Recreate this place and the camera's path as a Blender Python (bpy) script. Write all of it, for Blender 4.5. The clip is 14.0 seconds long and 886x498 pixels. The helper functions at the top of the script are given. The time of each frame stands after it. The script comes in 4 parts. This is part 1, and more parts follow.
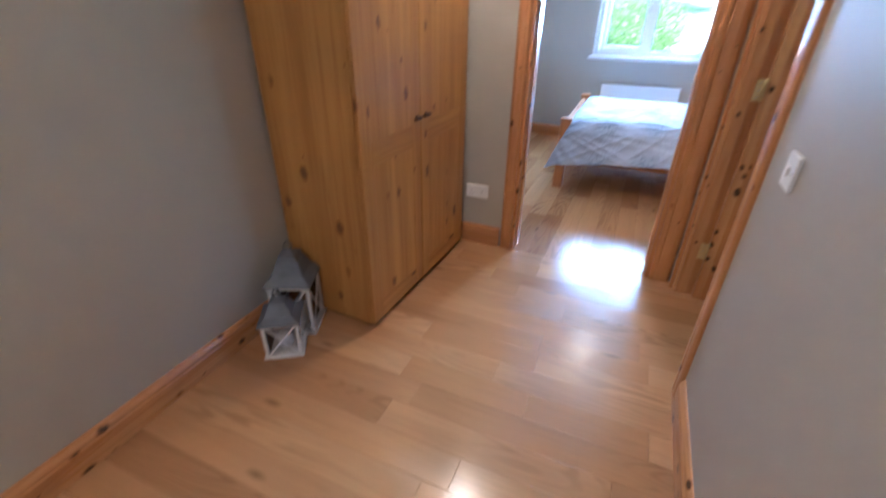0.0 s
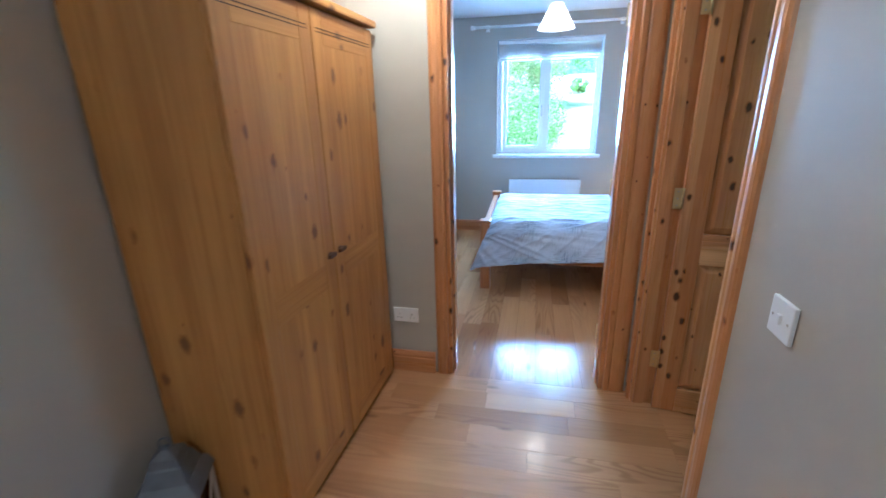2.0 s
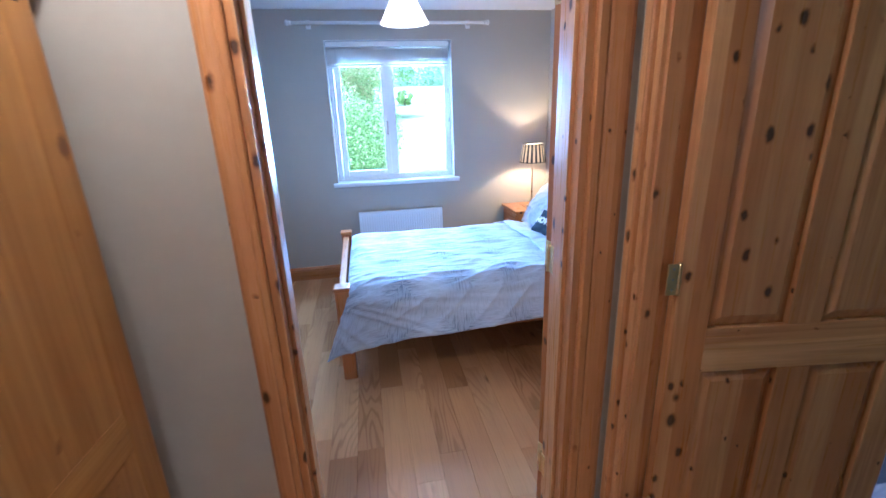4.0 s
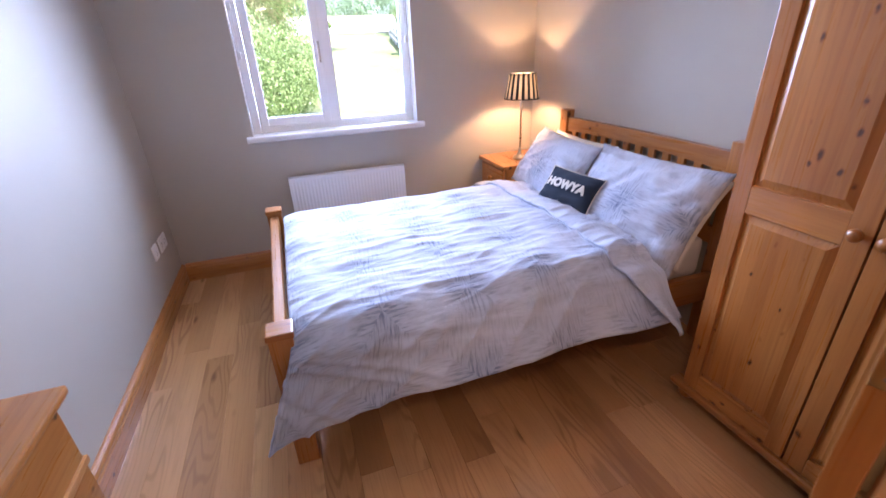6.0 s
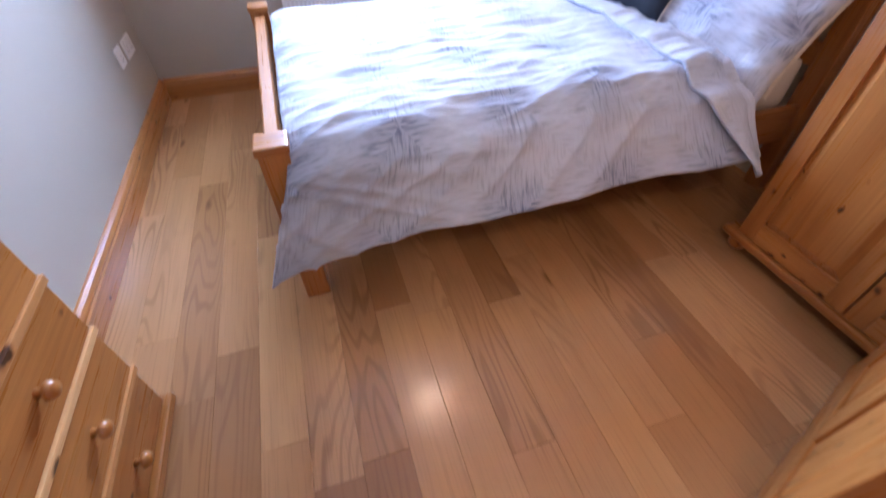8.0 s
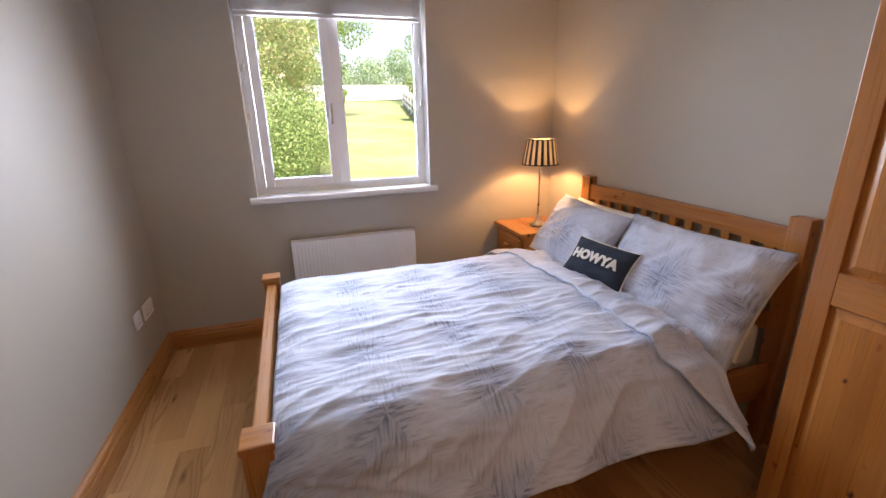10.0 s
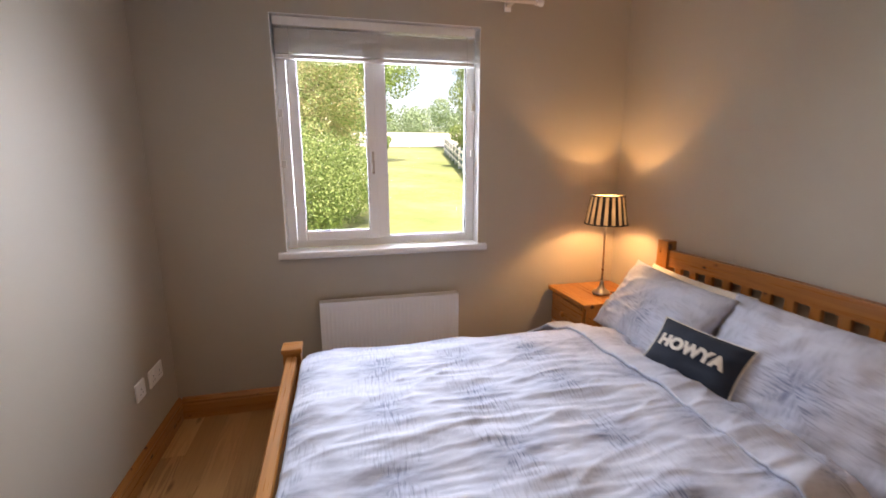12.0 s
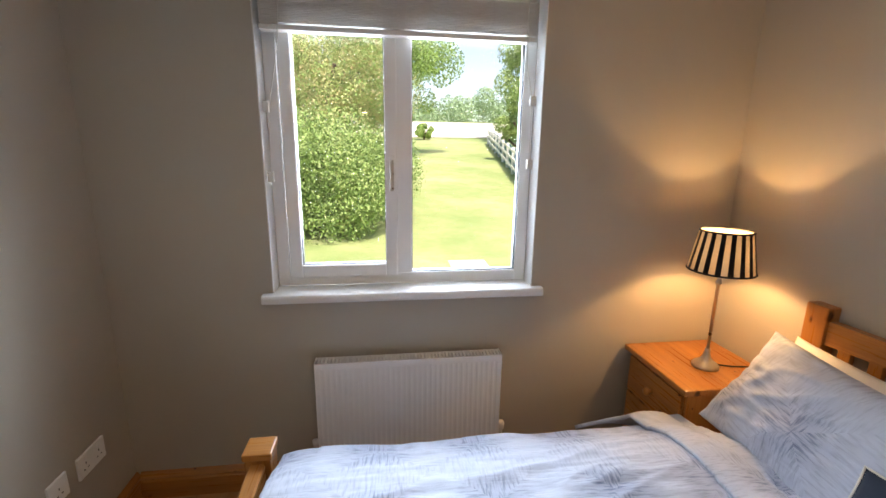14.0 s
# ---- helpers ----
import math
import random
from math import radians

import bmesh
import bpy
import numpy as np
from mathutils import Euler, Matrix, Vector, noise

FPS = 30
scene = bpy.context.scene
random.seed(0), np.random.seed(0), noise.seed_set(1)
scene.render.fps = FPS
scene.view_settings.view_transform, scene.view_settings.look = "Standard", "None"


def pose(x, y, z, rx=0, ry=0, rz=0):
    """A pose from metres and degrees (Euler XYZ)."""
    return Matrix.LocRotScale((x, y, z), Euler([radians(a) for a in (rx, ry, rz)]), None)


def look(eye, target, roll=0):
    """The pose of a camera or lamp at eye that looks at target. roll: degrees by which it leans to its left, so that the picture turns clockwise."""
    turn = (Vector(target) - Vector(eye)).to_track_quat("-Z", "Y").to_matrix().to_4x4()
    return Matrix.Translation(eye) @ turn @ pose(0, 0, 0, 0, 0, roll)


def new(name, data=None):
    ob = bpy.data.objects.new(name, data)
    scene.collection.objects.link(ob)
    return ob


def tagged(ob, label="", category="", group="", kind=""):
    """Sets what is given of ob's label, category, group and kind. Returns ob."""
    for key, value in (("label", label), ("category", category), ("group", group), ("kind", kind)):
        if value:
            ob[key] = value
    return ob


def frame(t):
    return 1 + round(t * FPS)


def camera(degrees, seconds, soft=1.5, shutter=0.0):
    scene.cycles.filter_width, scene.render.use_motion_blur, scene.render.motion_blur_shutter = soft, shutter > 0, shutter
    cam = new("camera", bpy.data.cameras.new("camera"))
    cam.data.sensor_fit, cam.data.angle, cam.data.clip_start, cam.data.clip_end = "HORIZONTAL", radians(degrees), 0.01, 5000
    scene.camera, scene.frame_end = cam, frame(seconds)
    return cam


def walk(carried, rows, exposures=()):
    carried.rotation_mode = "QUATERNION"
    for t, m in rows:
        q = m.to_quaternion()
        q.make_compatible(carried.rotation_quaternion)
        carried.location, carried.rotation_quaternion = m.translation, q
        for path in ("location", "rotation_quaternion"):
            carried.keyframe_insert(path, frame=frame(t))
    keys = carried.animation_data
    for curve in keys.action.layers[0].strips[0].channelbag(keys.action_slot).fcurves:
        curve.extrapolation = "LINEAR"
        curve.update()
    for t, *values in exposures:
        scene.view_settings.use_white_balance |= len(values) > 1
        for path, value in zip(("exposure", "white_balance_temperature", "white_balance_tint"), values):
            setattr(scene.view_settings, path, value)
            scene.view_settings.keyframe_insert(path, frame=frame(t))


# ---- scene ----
cam = camera(92.0, 14.0, shutter=0.4)
PATH = [
    (0, (0.568, -2.439, 1.371), (-0.136, -0.839, 0.398), 0.6),
    (0.5, (0.537, -2.451, 1.297), (-0.289, -1.106, 0.069), 0.5),
    (1, (0.482, -2.404, 1.339), (-0.368, -0.998, 0.199), -0.5),
    (1.5, (0.427, -2.301, 1.447), (-0.292, -0.561, 0.771), -0.3),
    (2, (0.411, -2.105, 1.475), (0.007, -0.247, 0.854), -1.4),
    (2.5, (0.391, -1.798, 1.485), (0.126, 0.092, 0.887), -1.8),
    (3, (0.34, -1.601, 1.492), (0.247, 0.307, 0.901), -1.2),
    (3.5, (0.243, -1.348, 1.514), (0.431, 0.555, 0.928), -0.4),
    (3.7, (0.243, -1.238, 1.526), (0.489, 0.659, 0.941), -1.1),
    (5.8, (0.201, -0.055, 1.455), (0.767, 1.685, 0.648), -2.6),
    (6, (0.184, 0.013, 1.429), (0.761, 1.728, 0.577), -2.5),
    (6.5, (0.197, 0.161, 1.338), (0.728, 1.721, 0.204), -2.8),
    (7, (0.18, 0.176, 1.255), (0.626, 1.534, -0.144), -2.1),
    (7.5, (0.17, 0.173, 1.191), (0.541, 1.365, -0.371), -1.4),
    (8, (0.17, 0.219, 1.191), (0.587, 1.577, -0.218), -0.9),
    (8.5, (0.206, 0.259, 1.329), (0.736, 1.93, 0.368), -0.9),
    (9, (0.22, 0.257, 1.419), (0.807, 2.037, 0.719), -0.9),
    (11.5, (0.248, 0.346, 1.399), (0.825, 2.195, 0.9), -1.3),
    (12, (0.268, 0.643, 1.44), (0.718, 2.55, 1.041), -0.2),
    (12.5, (0.296, 0.884, 1.541), (0.728, 2.785, 1.094), 0.5),
    (13, (0.339, 1.115, 1.51), (0.703, 3.037, 1.091), 1.3),
    (13.5, (0.396, 1.289, 1.526), (0.702, 3.217, 1.091), 1.1),
    (14, (0.421, 1.347, 1.539), (0.691, 3.278, 1.095), 0.8),
]
EXPOSURES = [(0, 2.58, 4600, 13), (0.5, 2.33, 4400, 6), (1, 2.28, 4080, 2), (1.5, 2.44, 4100, 2), (2.5, 2.38, 4250, 8), (3.5, 2.25, 4200, 11), (6, 1.9, 5900, 37), (6.5, 1.9, 6200, 41), (7.5, 2.42, 6200, 41), (8, 2.27, 5750, 32), (8.5, 1.68, 5750, 26), (9, 1.33, 6500, 27), (11.5, 1.42, 7900, 32), (12, 1.16, 8200, 30), (14, 1.06, 7600, 20)]
walk(cam, [(t, look(eye, target, roll)) for t, eye, target, roll in PATH], EXPOSURES)

# ---- world, sun, lamps ----
world = bpy.data.worlds.new("world")
scene.world = world
world.use_nodes = True
wn = world.node_tree
sky = wn.nodes.new("ShaderNodeTexSky")
sky.sky_type, sky.sun_disc = "NISHITA", False
sky.sun_elevation, sky.sun_rotation = radians(63), radians(165)
wn.nodes["Background"].inputs[1].default_value = 0.15
wn.links.new(sky.outputs[0], wn.nodes["Background"].inputs[0])


def lamp(name, kind, m, energy, colour, size=0.05):
    d = bpy.data.lights.new(name, kind)
    d.energy, d.color = energy, colour
    if kind == "SUN":
        d.angle = radians(size)
    elif kind == "AREA":
        d.size = size
    else:
        d.shadow_soft_size = size
    ob = new(name, d)
    ob.matrix_world = m
    return ob


SUN_EL, SUN_AZ = 63, 165
lamp("sun", "SUN", pose(0, 0, 20, 90 - SUN_EL, 0, 180 - SUN_AZ), 4.2, (1.0, 0.95, 0.87), 5.0)
WARM = (1.0, 0.61, 0.25)
SOFT = (1.0, 0.76, 0.50)
lamp("bulb_light", "POINT", pose(1.795, 2.88, 1.15), 4.6, WARM, 0.012)
lamp("pendant_light", "POINT", pose(0.53, 1.77, 2.10), 0.4, SOFT, 0.045)
lamp("hall_light", "POINT", pose(-0.12, -0.42, 2.26), 4.6, SOFT, 0.05)
# added fill behind the camera, brightens the hall; no known lamp here
lamp("hall_light", "POINT", pose(0.1, -3.3, 2.28), 5.6, (1.0, 0.80, 0.58), 0.08)
# daylight coming in through the window's opening
win_area = lamp("window_daylight", "AREA", look((0.52, 3.46, 1.56), (0.16, 1.4, 1.10)), 24.5, (0.58, 0.79, 1.0), 1.0)
win_area.data.shape, win_area.data.size, win_area.data.size_y = "RECTANGLE", 1.05, 1.0
win_area.data.spread = radians(115)

# ---- materials ----


def material(name):
    m = bpy.data.materials.new(name)
    m.use_nodes = True
    nt = m.node_tree
    return m, nt, nt.nodes["Principled BSDF"]


def node(nt, kind, **inputs):
    n = nt.nodes.new(kind)
    for k, v in inputs.items():
        n.inputs[k.replace("_", " ")].default_value = v
    return n


def ramp(nt, src, *stops):
    r = nt.nodes.new("ShaderNodeValToRGB")
    e = r.color_ramp.elements
    while len(e) < len(stops):
        e.new(0.5)
    for el, (p, c) in zip(e, stops):
        el.position, el.color = p, (*c, 1) if len(c) == 3 else c
    nt.links.new(src, r.inputs[0])
    return r.outputs[0]


def mix(nt, fac, a, b, mode="MIX"):
    n = nt.nodes.new("ShaderNodeMix")
    n.data_type, n.blend_type = "RGBA", mode
    for sock, v in ((n.inputs[0], fac), (n.inputs[6], a), (n.inputs[7], b)):
        if hasattr(v, "is_linked"):
            nt.links.new(v, sock)
        else:
            sock.default_value = v if not isinstance(v, tuple) else (*v, 1)
    return n.outputs[2]


def calc(nt, op, a, b=0.0):
    n = nt.nodes.new("ShaderNodeMath")
    n.operation = op
    for sock, v in ((n.inputs[0], a), (n.inputs[1], b)):
        if hasattr(v, "is_linked"):
            nt.links.new(v, sock)
        else:
            sock.default_value = v
    return n.outputs[0]


def coords(nt, scale, rot=(0, 0, 0), spread=True, uv=False):
    """Coordinates in metres, shifted from object to object."""
    tc = nt.nodes.new("ShaderNodeTexCoord")
    mp = nt.nodes.new("ShaderNodeMapping")
    mp.inputs["Scale"].default_value = scale
    src = tc.outputs["UV" if uv else "Object"]
    if spread:
        inf = nt.nodes.new("ShaderNodeObjectInfo")
        comb = nt.nodes.new("ShaderNodeCombineXYZ")
        for i, k in enumerate((17.0, 31.0, 23.0)):
            nt.links.new(calc(nt, "MULTIPLY", inf.outputs["Random"], k), comb.inputs[i])
        add = nt.nodes.new("ShaderNodeVectorMath")
        nt.links.new(src, add.inputs[0])
        nt.links.new(comb.outputs[0], add.inputs[1])
        src = add.outputs[0]
    if any(rot):
        turn = nt.nodes.new("ShaderNodeMapping")
        turn.inputs["Rotation"].default_value = rot
        nt.links.new(src, turn.inputs[0])
        src = turn.outputs[0]
    nt.links.new(src, mp.inputs[0])
    return mp.outputs[0]


def tex(nt, kind, vec, **inputs):
    n = node(nt, kind, **inputs)
    nt.links.new(vec, n.inputs["Vector"])
    return n


def bump(nt, bsdf, height, strength, distance):
    b = node(nt, "ShaderNodeBump", Strength=strength, Distance=distance)
    nt.links.new(height, b.inputs["Height"])
    nt.links.new(b.outputs[0], bsdf.inputs["Normal"])


def stretched(axis, along, across):
    return tuple(along if a == axis else across for a in "xyz")


def pine(name, light, dark, axis="z", rough=0.33, knots=1.0, coat=0.25, strips=0.3, core=(0.055, 0.022, 0.010), knot_size=0.34):
    """Varnished knotty pine with the grain along one axis."""
    m, nt, p = material(name)
    wide = tex(nt, "ShaderNodeTexNoise", coords(nt, stretched(axis, 0.5, 9)), Scale=1.0, Detail=3.0, Roughness=0.55)
    fine = tex(nt, "ShaderNodeTexNoise", coords(nt, stretched(axis, 3, 120)), Scale=1.0, Detail=4.0, Roughness=0.6)
    rings = tex(nt, "ShaderNodeTexNoise", coords(nt, stretched(axis, 0.9, 26)), Scale=1.0, Detail=2.0, Distortion=0.6)
    c = mix(nt, ramp(nt, wide.outputs[0], (0.32, (0, 0, 0)), (0.68, (1, 1, 1))), light, dark)
    snap = nt.nodes.new("ShaderNodeVectorMath")
    snap.operation = "FLOOR"
    nt.links.new(coords(nt, stretched(axis, 0.0, 11.0)), snap.inputs[0])
    strip = nt.nodes.new("ShaderNodeTexWhiteNoise")
    nt.links.new(snap.outputs[0], strip.inputs["Vector"])
    c = mix(nt, calc(nt, "MULTIPLY", strip.outputs["Value"], strips), c, tuple(v * k for v, k in zip(dark, (0.92, 0.8, 0.66))))
    deep = tuple(v * k for v, k in zip(dark, (0.72, 0.6, 0.5)))
    c = mix(nt, calc(nt, "MULTIPLY", ramp(nt, rings.outputs[0], (0.48, (0, 0, 0)), (0.62, (1, 1, 1)), (0.66, (0, 0, 0))), 0.45), c, deep)
    c = mix(nt, calc(nt, "MULTIPLY", ramp(nt, fine.outputs[0], (0.45, (0, 0, 0)), (0.8, (1, 1, 1))), 0.4), c, deep)
    wob = tex(nt, "ShaderNodeTexNoise", coords(nt, (45, 45, 45)), Scale=1.0, Detail=3.0)
    kv = coords(nt, stretched(axis, 9.5 * knots, 16.0 * knots))
    warp = nt.nodes.new("ShaderNodeMix")
    warp.data_type, warp.inputs[0].default_value = "VECTOR", 0.22
    nt.links.new(kv, warp.inputs[4])
    nt.links.new(wob.outputs["Color"], warp.inputs[5])
    vor = tex(nt, "ShaderNodeTexVoronoi", warp.outputs[1], Scale=1.0, Randomness=1.0)
    size = calc(nt, "MULTIPLY", calc(nt, "POWER", vor.outputs["Color"], 1.8), knot_size)
    d = calc(nt, "DIVIDE", vor.outputs["Distance"], calc(nt, "ADD", size, 0.02))
    c = mix(nt, calc(nt, "MULTIPLY", ramp(nt, d, (0.0, (1, 1, 1)), (0.8, (1, 1, 1)), (1.0, (0, 0, 0))), 0.6), c, tuple(v * k for v, k in zip(dark, (0.62, 0.45, 0.3))))
    half = calc(nt, "MULTIPLY", d, 1.0)
    c = mix(nt, calc(nt, "MULTIPLY", ramp(nt, half, (0.5, (1, 1, 1)), (0.78, (0, 0, 0))), 0.9), c, core)
    nt.links.new(c, p.inputs["Base Color"])
    nt.links.new(ramp(nt, fine.outputs[0], (0.3, (rough - 0.06,) * 3), (0.8, (rough + 0.12,) * 3)), p.inputs["Roughness"])
    p.inputs["Coat Weight"].default_value, p.inputs["Coat Roughness"].default_value = coat, 0.25
    bump(nt, p, calc(nt, "ADD", fine.outputs[0], calc(nt, "MULTIPLY", wide.outputs[0], 2.0)), 0.25, 0.0008)
    return m


def oak_floor(name):
    m, nt, p = material(name)
    inf = nt.nodes.new("ShaderNodeObjectInfo")
    wide = tex(nt, "ShaderNodeTexNoise", coords(nt, (0.7, 9, 9)), Scale=1.0, Detail=3.0, Roughness=0.55)
    fine = tex(nt, "ShaderNodeTexNoise", coords(nt, (4, 170, 170)), Scale=1.0, Detail=4.0, Roughness=0.65)
    field = tex(nt, "ShaderNodeTexNoise", coords(nt, (0.8, 6.5, 6.5)), Scale=1.0, Detail=2.0, Roughness=0.4)
    ringed = calc(nt, "SINE", calc(nt, "MULTIPLY", field.outputs[0], 115.0))
    scarce = tex(nt, "ShaderNodeTexNoise", coords(nt, (0.9, 2.5, 2.5)), Scale=1.0, Detail=1.0)
    c = ramp(nt, inf.outputs["Random"], (0.0, (0.38, 0.180, 0.066)), (0.25, (0.57, 0.302, 0.122)), (0.5, (0.46, 0.230, 0.087)), (0.75, (0.66, 0.376, 0.161)), (0.9, (0.52, 0.268, 0.106)), (1.0, (0.39, 0.184, 0.068)))
    c = mix(nt, calc(nt, "MULTIPLY", ramp(nt, wide.outputs[0], (0.35, (0, 0, 0)), (0.7, (1, 1, 1))), 0.4), c, (0.36, 0.185, 0.085))
    c = mix(nt, calc(nt, "MULTIPLY", calc(nt, "MULTIPLY", ramp(nt, ringed, (0.1, (0, 0, 0)), (0.95, (1, 1, 1))), ramp(nt, scarce.outputs[0], (0.48, (0.0,) * 3), (0.62, (1, 1, 1)))), 0.5), c, (0.25, 0.118, 0.05))
    c = mix(nt, calc(nt, "MULTIPLY", ramp(nt, fine.outputs[0], (0.5, (0, 0, 0)), (0.75, (1, 1, 1))), 0.34), c, (0.25, 0.12, 0.05))
    vor = tex(nt, "ShaderNodeTexVoronoi", coords(nt, (2.2, 6.5, 6.5)), Scale=1.0)
    c = mix(nt, calc(nt, "MULTIPLY", ramp(nt, vor.outputs["Distance"], (0.03, (1, 1, 1)), (0.12, (0, 0, 0))), 0.6), c, (0.09, 0.042, 0.02))
    nt.links.new(c, p.inputs["Base Color"])
    scuff = tex(nt, "ShaderNodeTexNoise", coords(nt, (3, 3, 3)), Scale=1.0, Detail=5.0, Roughness=0.7)
    nt.links.new(ramp(nt, scuff.outputs[0], (0.3, (0.13,) * 3), (0.75, (0.27,) * 3)), p.inputs["Roughness"])
    bump(nt, p, calc(nt, "ADD", fine.outputs[0], wide.outputs[0]), 0.12, 0.0006)
    return m


def paint(name, colour, rough=0.6, grain=180.0, strength=0.15, mottled=0.06):
    m, nt, p = material(name)
    big = tex(nt, "ShaderNodeTexNoise", coords(nt, (1.3, 1.3, 1.3), spread=False), Scale=1.0, Detail=4.0)
    small = tex(nt, "ShaderNodeTexNoise", coords(nt, (grain,) * 3, spread=False), Scale=1.0, Detail=2.0)
    c = mix(nt, ramp(nt, big.outputs[0], (0.3, (0, 0, 0)), (0.7, (1, 1, 1))), colour, tuple(v * (1 - mottled) for v in colour))
    nt.links.new(c, p.inputs["Base Color"])
    p.inputs["Roughness"].default_value = rough
    bump(nt, p, small.outputs[0], strength, 0.0008)
    return m


def plain(name, colour, rough=0.5, metal=0.0, emit=0.0, emit_colour=None, wear=0.1, scale=30.0):
    m, nt, p = material(name)
    n = tex(nt, "ShaderNodeTexNoise", coords(nt, (scale,) * 3), Scale=1.0, Detail=4.0)
    nt.links.new(mix(nt, n.outputs[0], colour, tuple(v * (1 - wear) for v in colour)), p.inputs["Base Color"])
    nt.links.new(ramp(nt, n.outputs[0], (0.3, (max(0.02, rough - 0.06),) * 3), (0.7, (rough + 0.06,) * 3)), p.inputs["Roughness"])
    p.inputs["Metallic"].default_value = metal
    if emit:
        p.inputs["Emission Color"].default_value = (*(emit_colour or colour), 1)
        p.inputs["Emission Strength"].default_value = emit
    return m


def brushed_linen(name, ground, stroke, amount):
    """Pale cotton printed with feathery brush strokes that turn from patch to patch; UV in metres."""
    m, nt, p = material(name)
    uvw = coords(nt, (1, 1, 1), spread=False, uv=True)
    drift = tex(nt, "ShaderNodeTexNoise", uvw, Scale=3.0, Detail=1.0)
    moved = nt.nodes.new("ShaderNodeMix")
    moved.data_type, moved.inputs[0].default_value = "VECTOR", 0.035
    nt.links.new(uvw, moved.inputs[4])
    nt.links.new(drift.outputs["Color"], moved.inputs[5])
    sets = []
    for ang in (3, 92):
        a = tex(nt, "ShaderNodeTexNoise", coords(nt, (17, 120, 1), (0, 0, radians(ang)), False, True), Scale=1.0, Detail=2.0, Roughness=0.6)
        sets.append(ramp(nt, a.outputs[0], (0.46, (0, 0, 0)), (0.68, (1, 1, 1))))
    parts = nt.nodes.new("ShaderNodeSeparateXYZ")
    nt.links.new(moved.outputs[1], parts.inputs[0])
    off = [calc(nt, "ABSOLUTE", calc(nt, "SUBTRACT", calc(nt, "FRACT", calc(nt, "ADD", calc(nt, "MULTIPLY", parts.outputs[i], 3.1004), 0.5)), 0.5)) for i in (0, 1)]
    strokes = mix(nt, calc(nt, "GREATER_THAN", off[1], off[0]), sets[0], sets[1])
    waves = [calc(nt, "ADD", calc(nt, "MULTIPLY", calc(nt, "COSINE", calc(nt, "MULTIPLY", parts.outputs[i], 19.48)), 0.5), 0.5) for i in (0, 1)]
    cloud = tex(nt, "ShaderNodeTexNoise", coords(nt, (2.2, 4.5, 1), spread=False, uv=True), Scale=1.0, Detail=2.5)
    dens = calc(nt, "ADD", calc(nt, "MULTIPLY", calc(nt, "MULTIPLY", waves[0], waves[1]), 0.75), calc(nt, "MULTIPLY", cloud.outputs[0], 0.55))
    fac = calc(nt, "MULTIPLY", calc(nt, "MULTIPLY", strokes, dens), amount)
    c = mix(nt, calc(nt, "MULTIPLY", dens, 0.5 * amount), ground, stroke)
    c = mix(nt, fac, c, tuple(v * 0.7 for v in stroke))
    nt.links.new(c, p.inputs["Base Color"])
    p.inputs["Roughness"].default_value = 0.85
    p.inputs["Sheen Weight"].default_value = 0.2
    fold = tex(nt, "ShaderNodeTexNoise", coords(nt, (3, 15, 9), spread=False), Scale=1.0, Detail=3.0, Roughness=0.5, Distortion=0.6)
    weave = tex(nt, "ShaderNodeTexNoise", coords(nt, (700, 700, 700), spread=False), Scale=1.0, Detail=1.0)
    bump(nt, p, calc(nt, "ADD", fold.outputs[0], calc(nt, "MULTIPLY", weave.outputs[0], 0.04)), 0.6, 0.012)
    return m


def clear_glass(name):
    m, nt, p = material(name)
    for n in list(nt.nodes):
        if n.type == "BSDF_PRINCIPLED":
            nt.nodes.remove(n)
    t = nt.nodes.new("ShaderNodeBsdfTransparent")
    g = node(nt, "ShaderNodeBsdfGlossy", Roughness=0.02)
    f = node(nt, "ShaderNodeFresnel", IOR=1.35)
    mx = nt.nodes.new("ShaderNodeMixShader")
    nt.links.new(f.outputs[0], mx.inputs[0])
    nt.links.new(t.outputs[0], mx.inputs[1])
    nt.links.new(g.outputs[0], mx.inputs[2])
    nt.links.new(mx.outputs[0], nt.nodes["Material Output"].inputs[0])
    return m


def shade_cloth(name, colour, pass_through):
    m, nt, p = material(name)
    n = tex(nt, "ShaderNodeTexNoise", coords(nt, (60, 60, 400)), Scale=1.0, Detail=3.0)
    col = mix(nt, n.outputs[0], colour, tuple(v * 0.8 for v in colour))
    d, t = nt.nodes.new("ShaderNodeBsdfDiffuse"), nt.nodes.new("ShaderNodeBsdfTranslucent")
    mx = node(nt, "ShaderNodeMixShader", Fac=pass_through)
    nt.links.new(col, d.inputs[0])
    nt.links.new(col, t.inputs[0])
    nt.links.new(d.outputs[0], mx.inputs[1])
    nt.links.new(t.outputs[0], mx.inputs[2])
    nt.links.new(mx.outputs[0], nt.nodes["Material Output"].inputs[0])
    return m


def leaves(name, a, b, c3):
    m, nt, p = material(name)
    geo = nt.nodes.new("ShaderNodeNewGeometry")
    col = ramp(nt, geo.outputs["Random Per Island"], (0.0, a), (0.5, b), (1.0, c3))
    nt.links.new(col, p.inputs["Base Color"])
    p.inputs["Roughness"].default_value = 0.55
    p.inputs["Transmission Weight"].default_value = 0.0
    return m


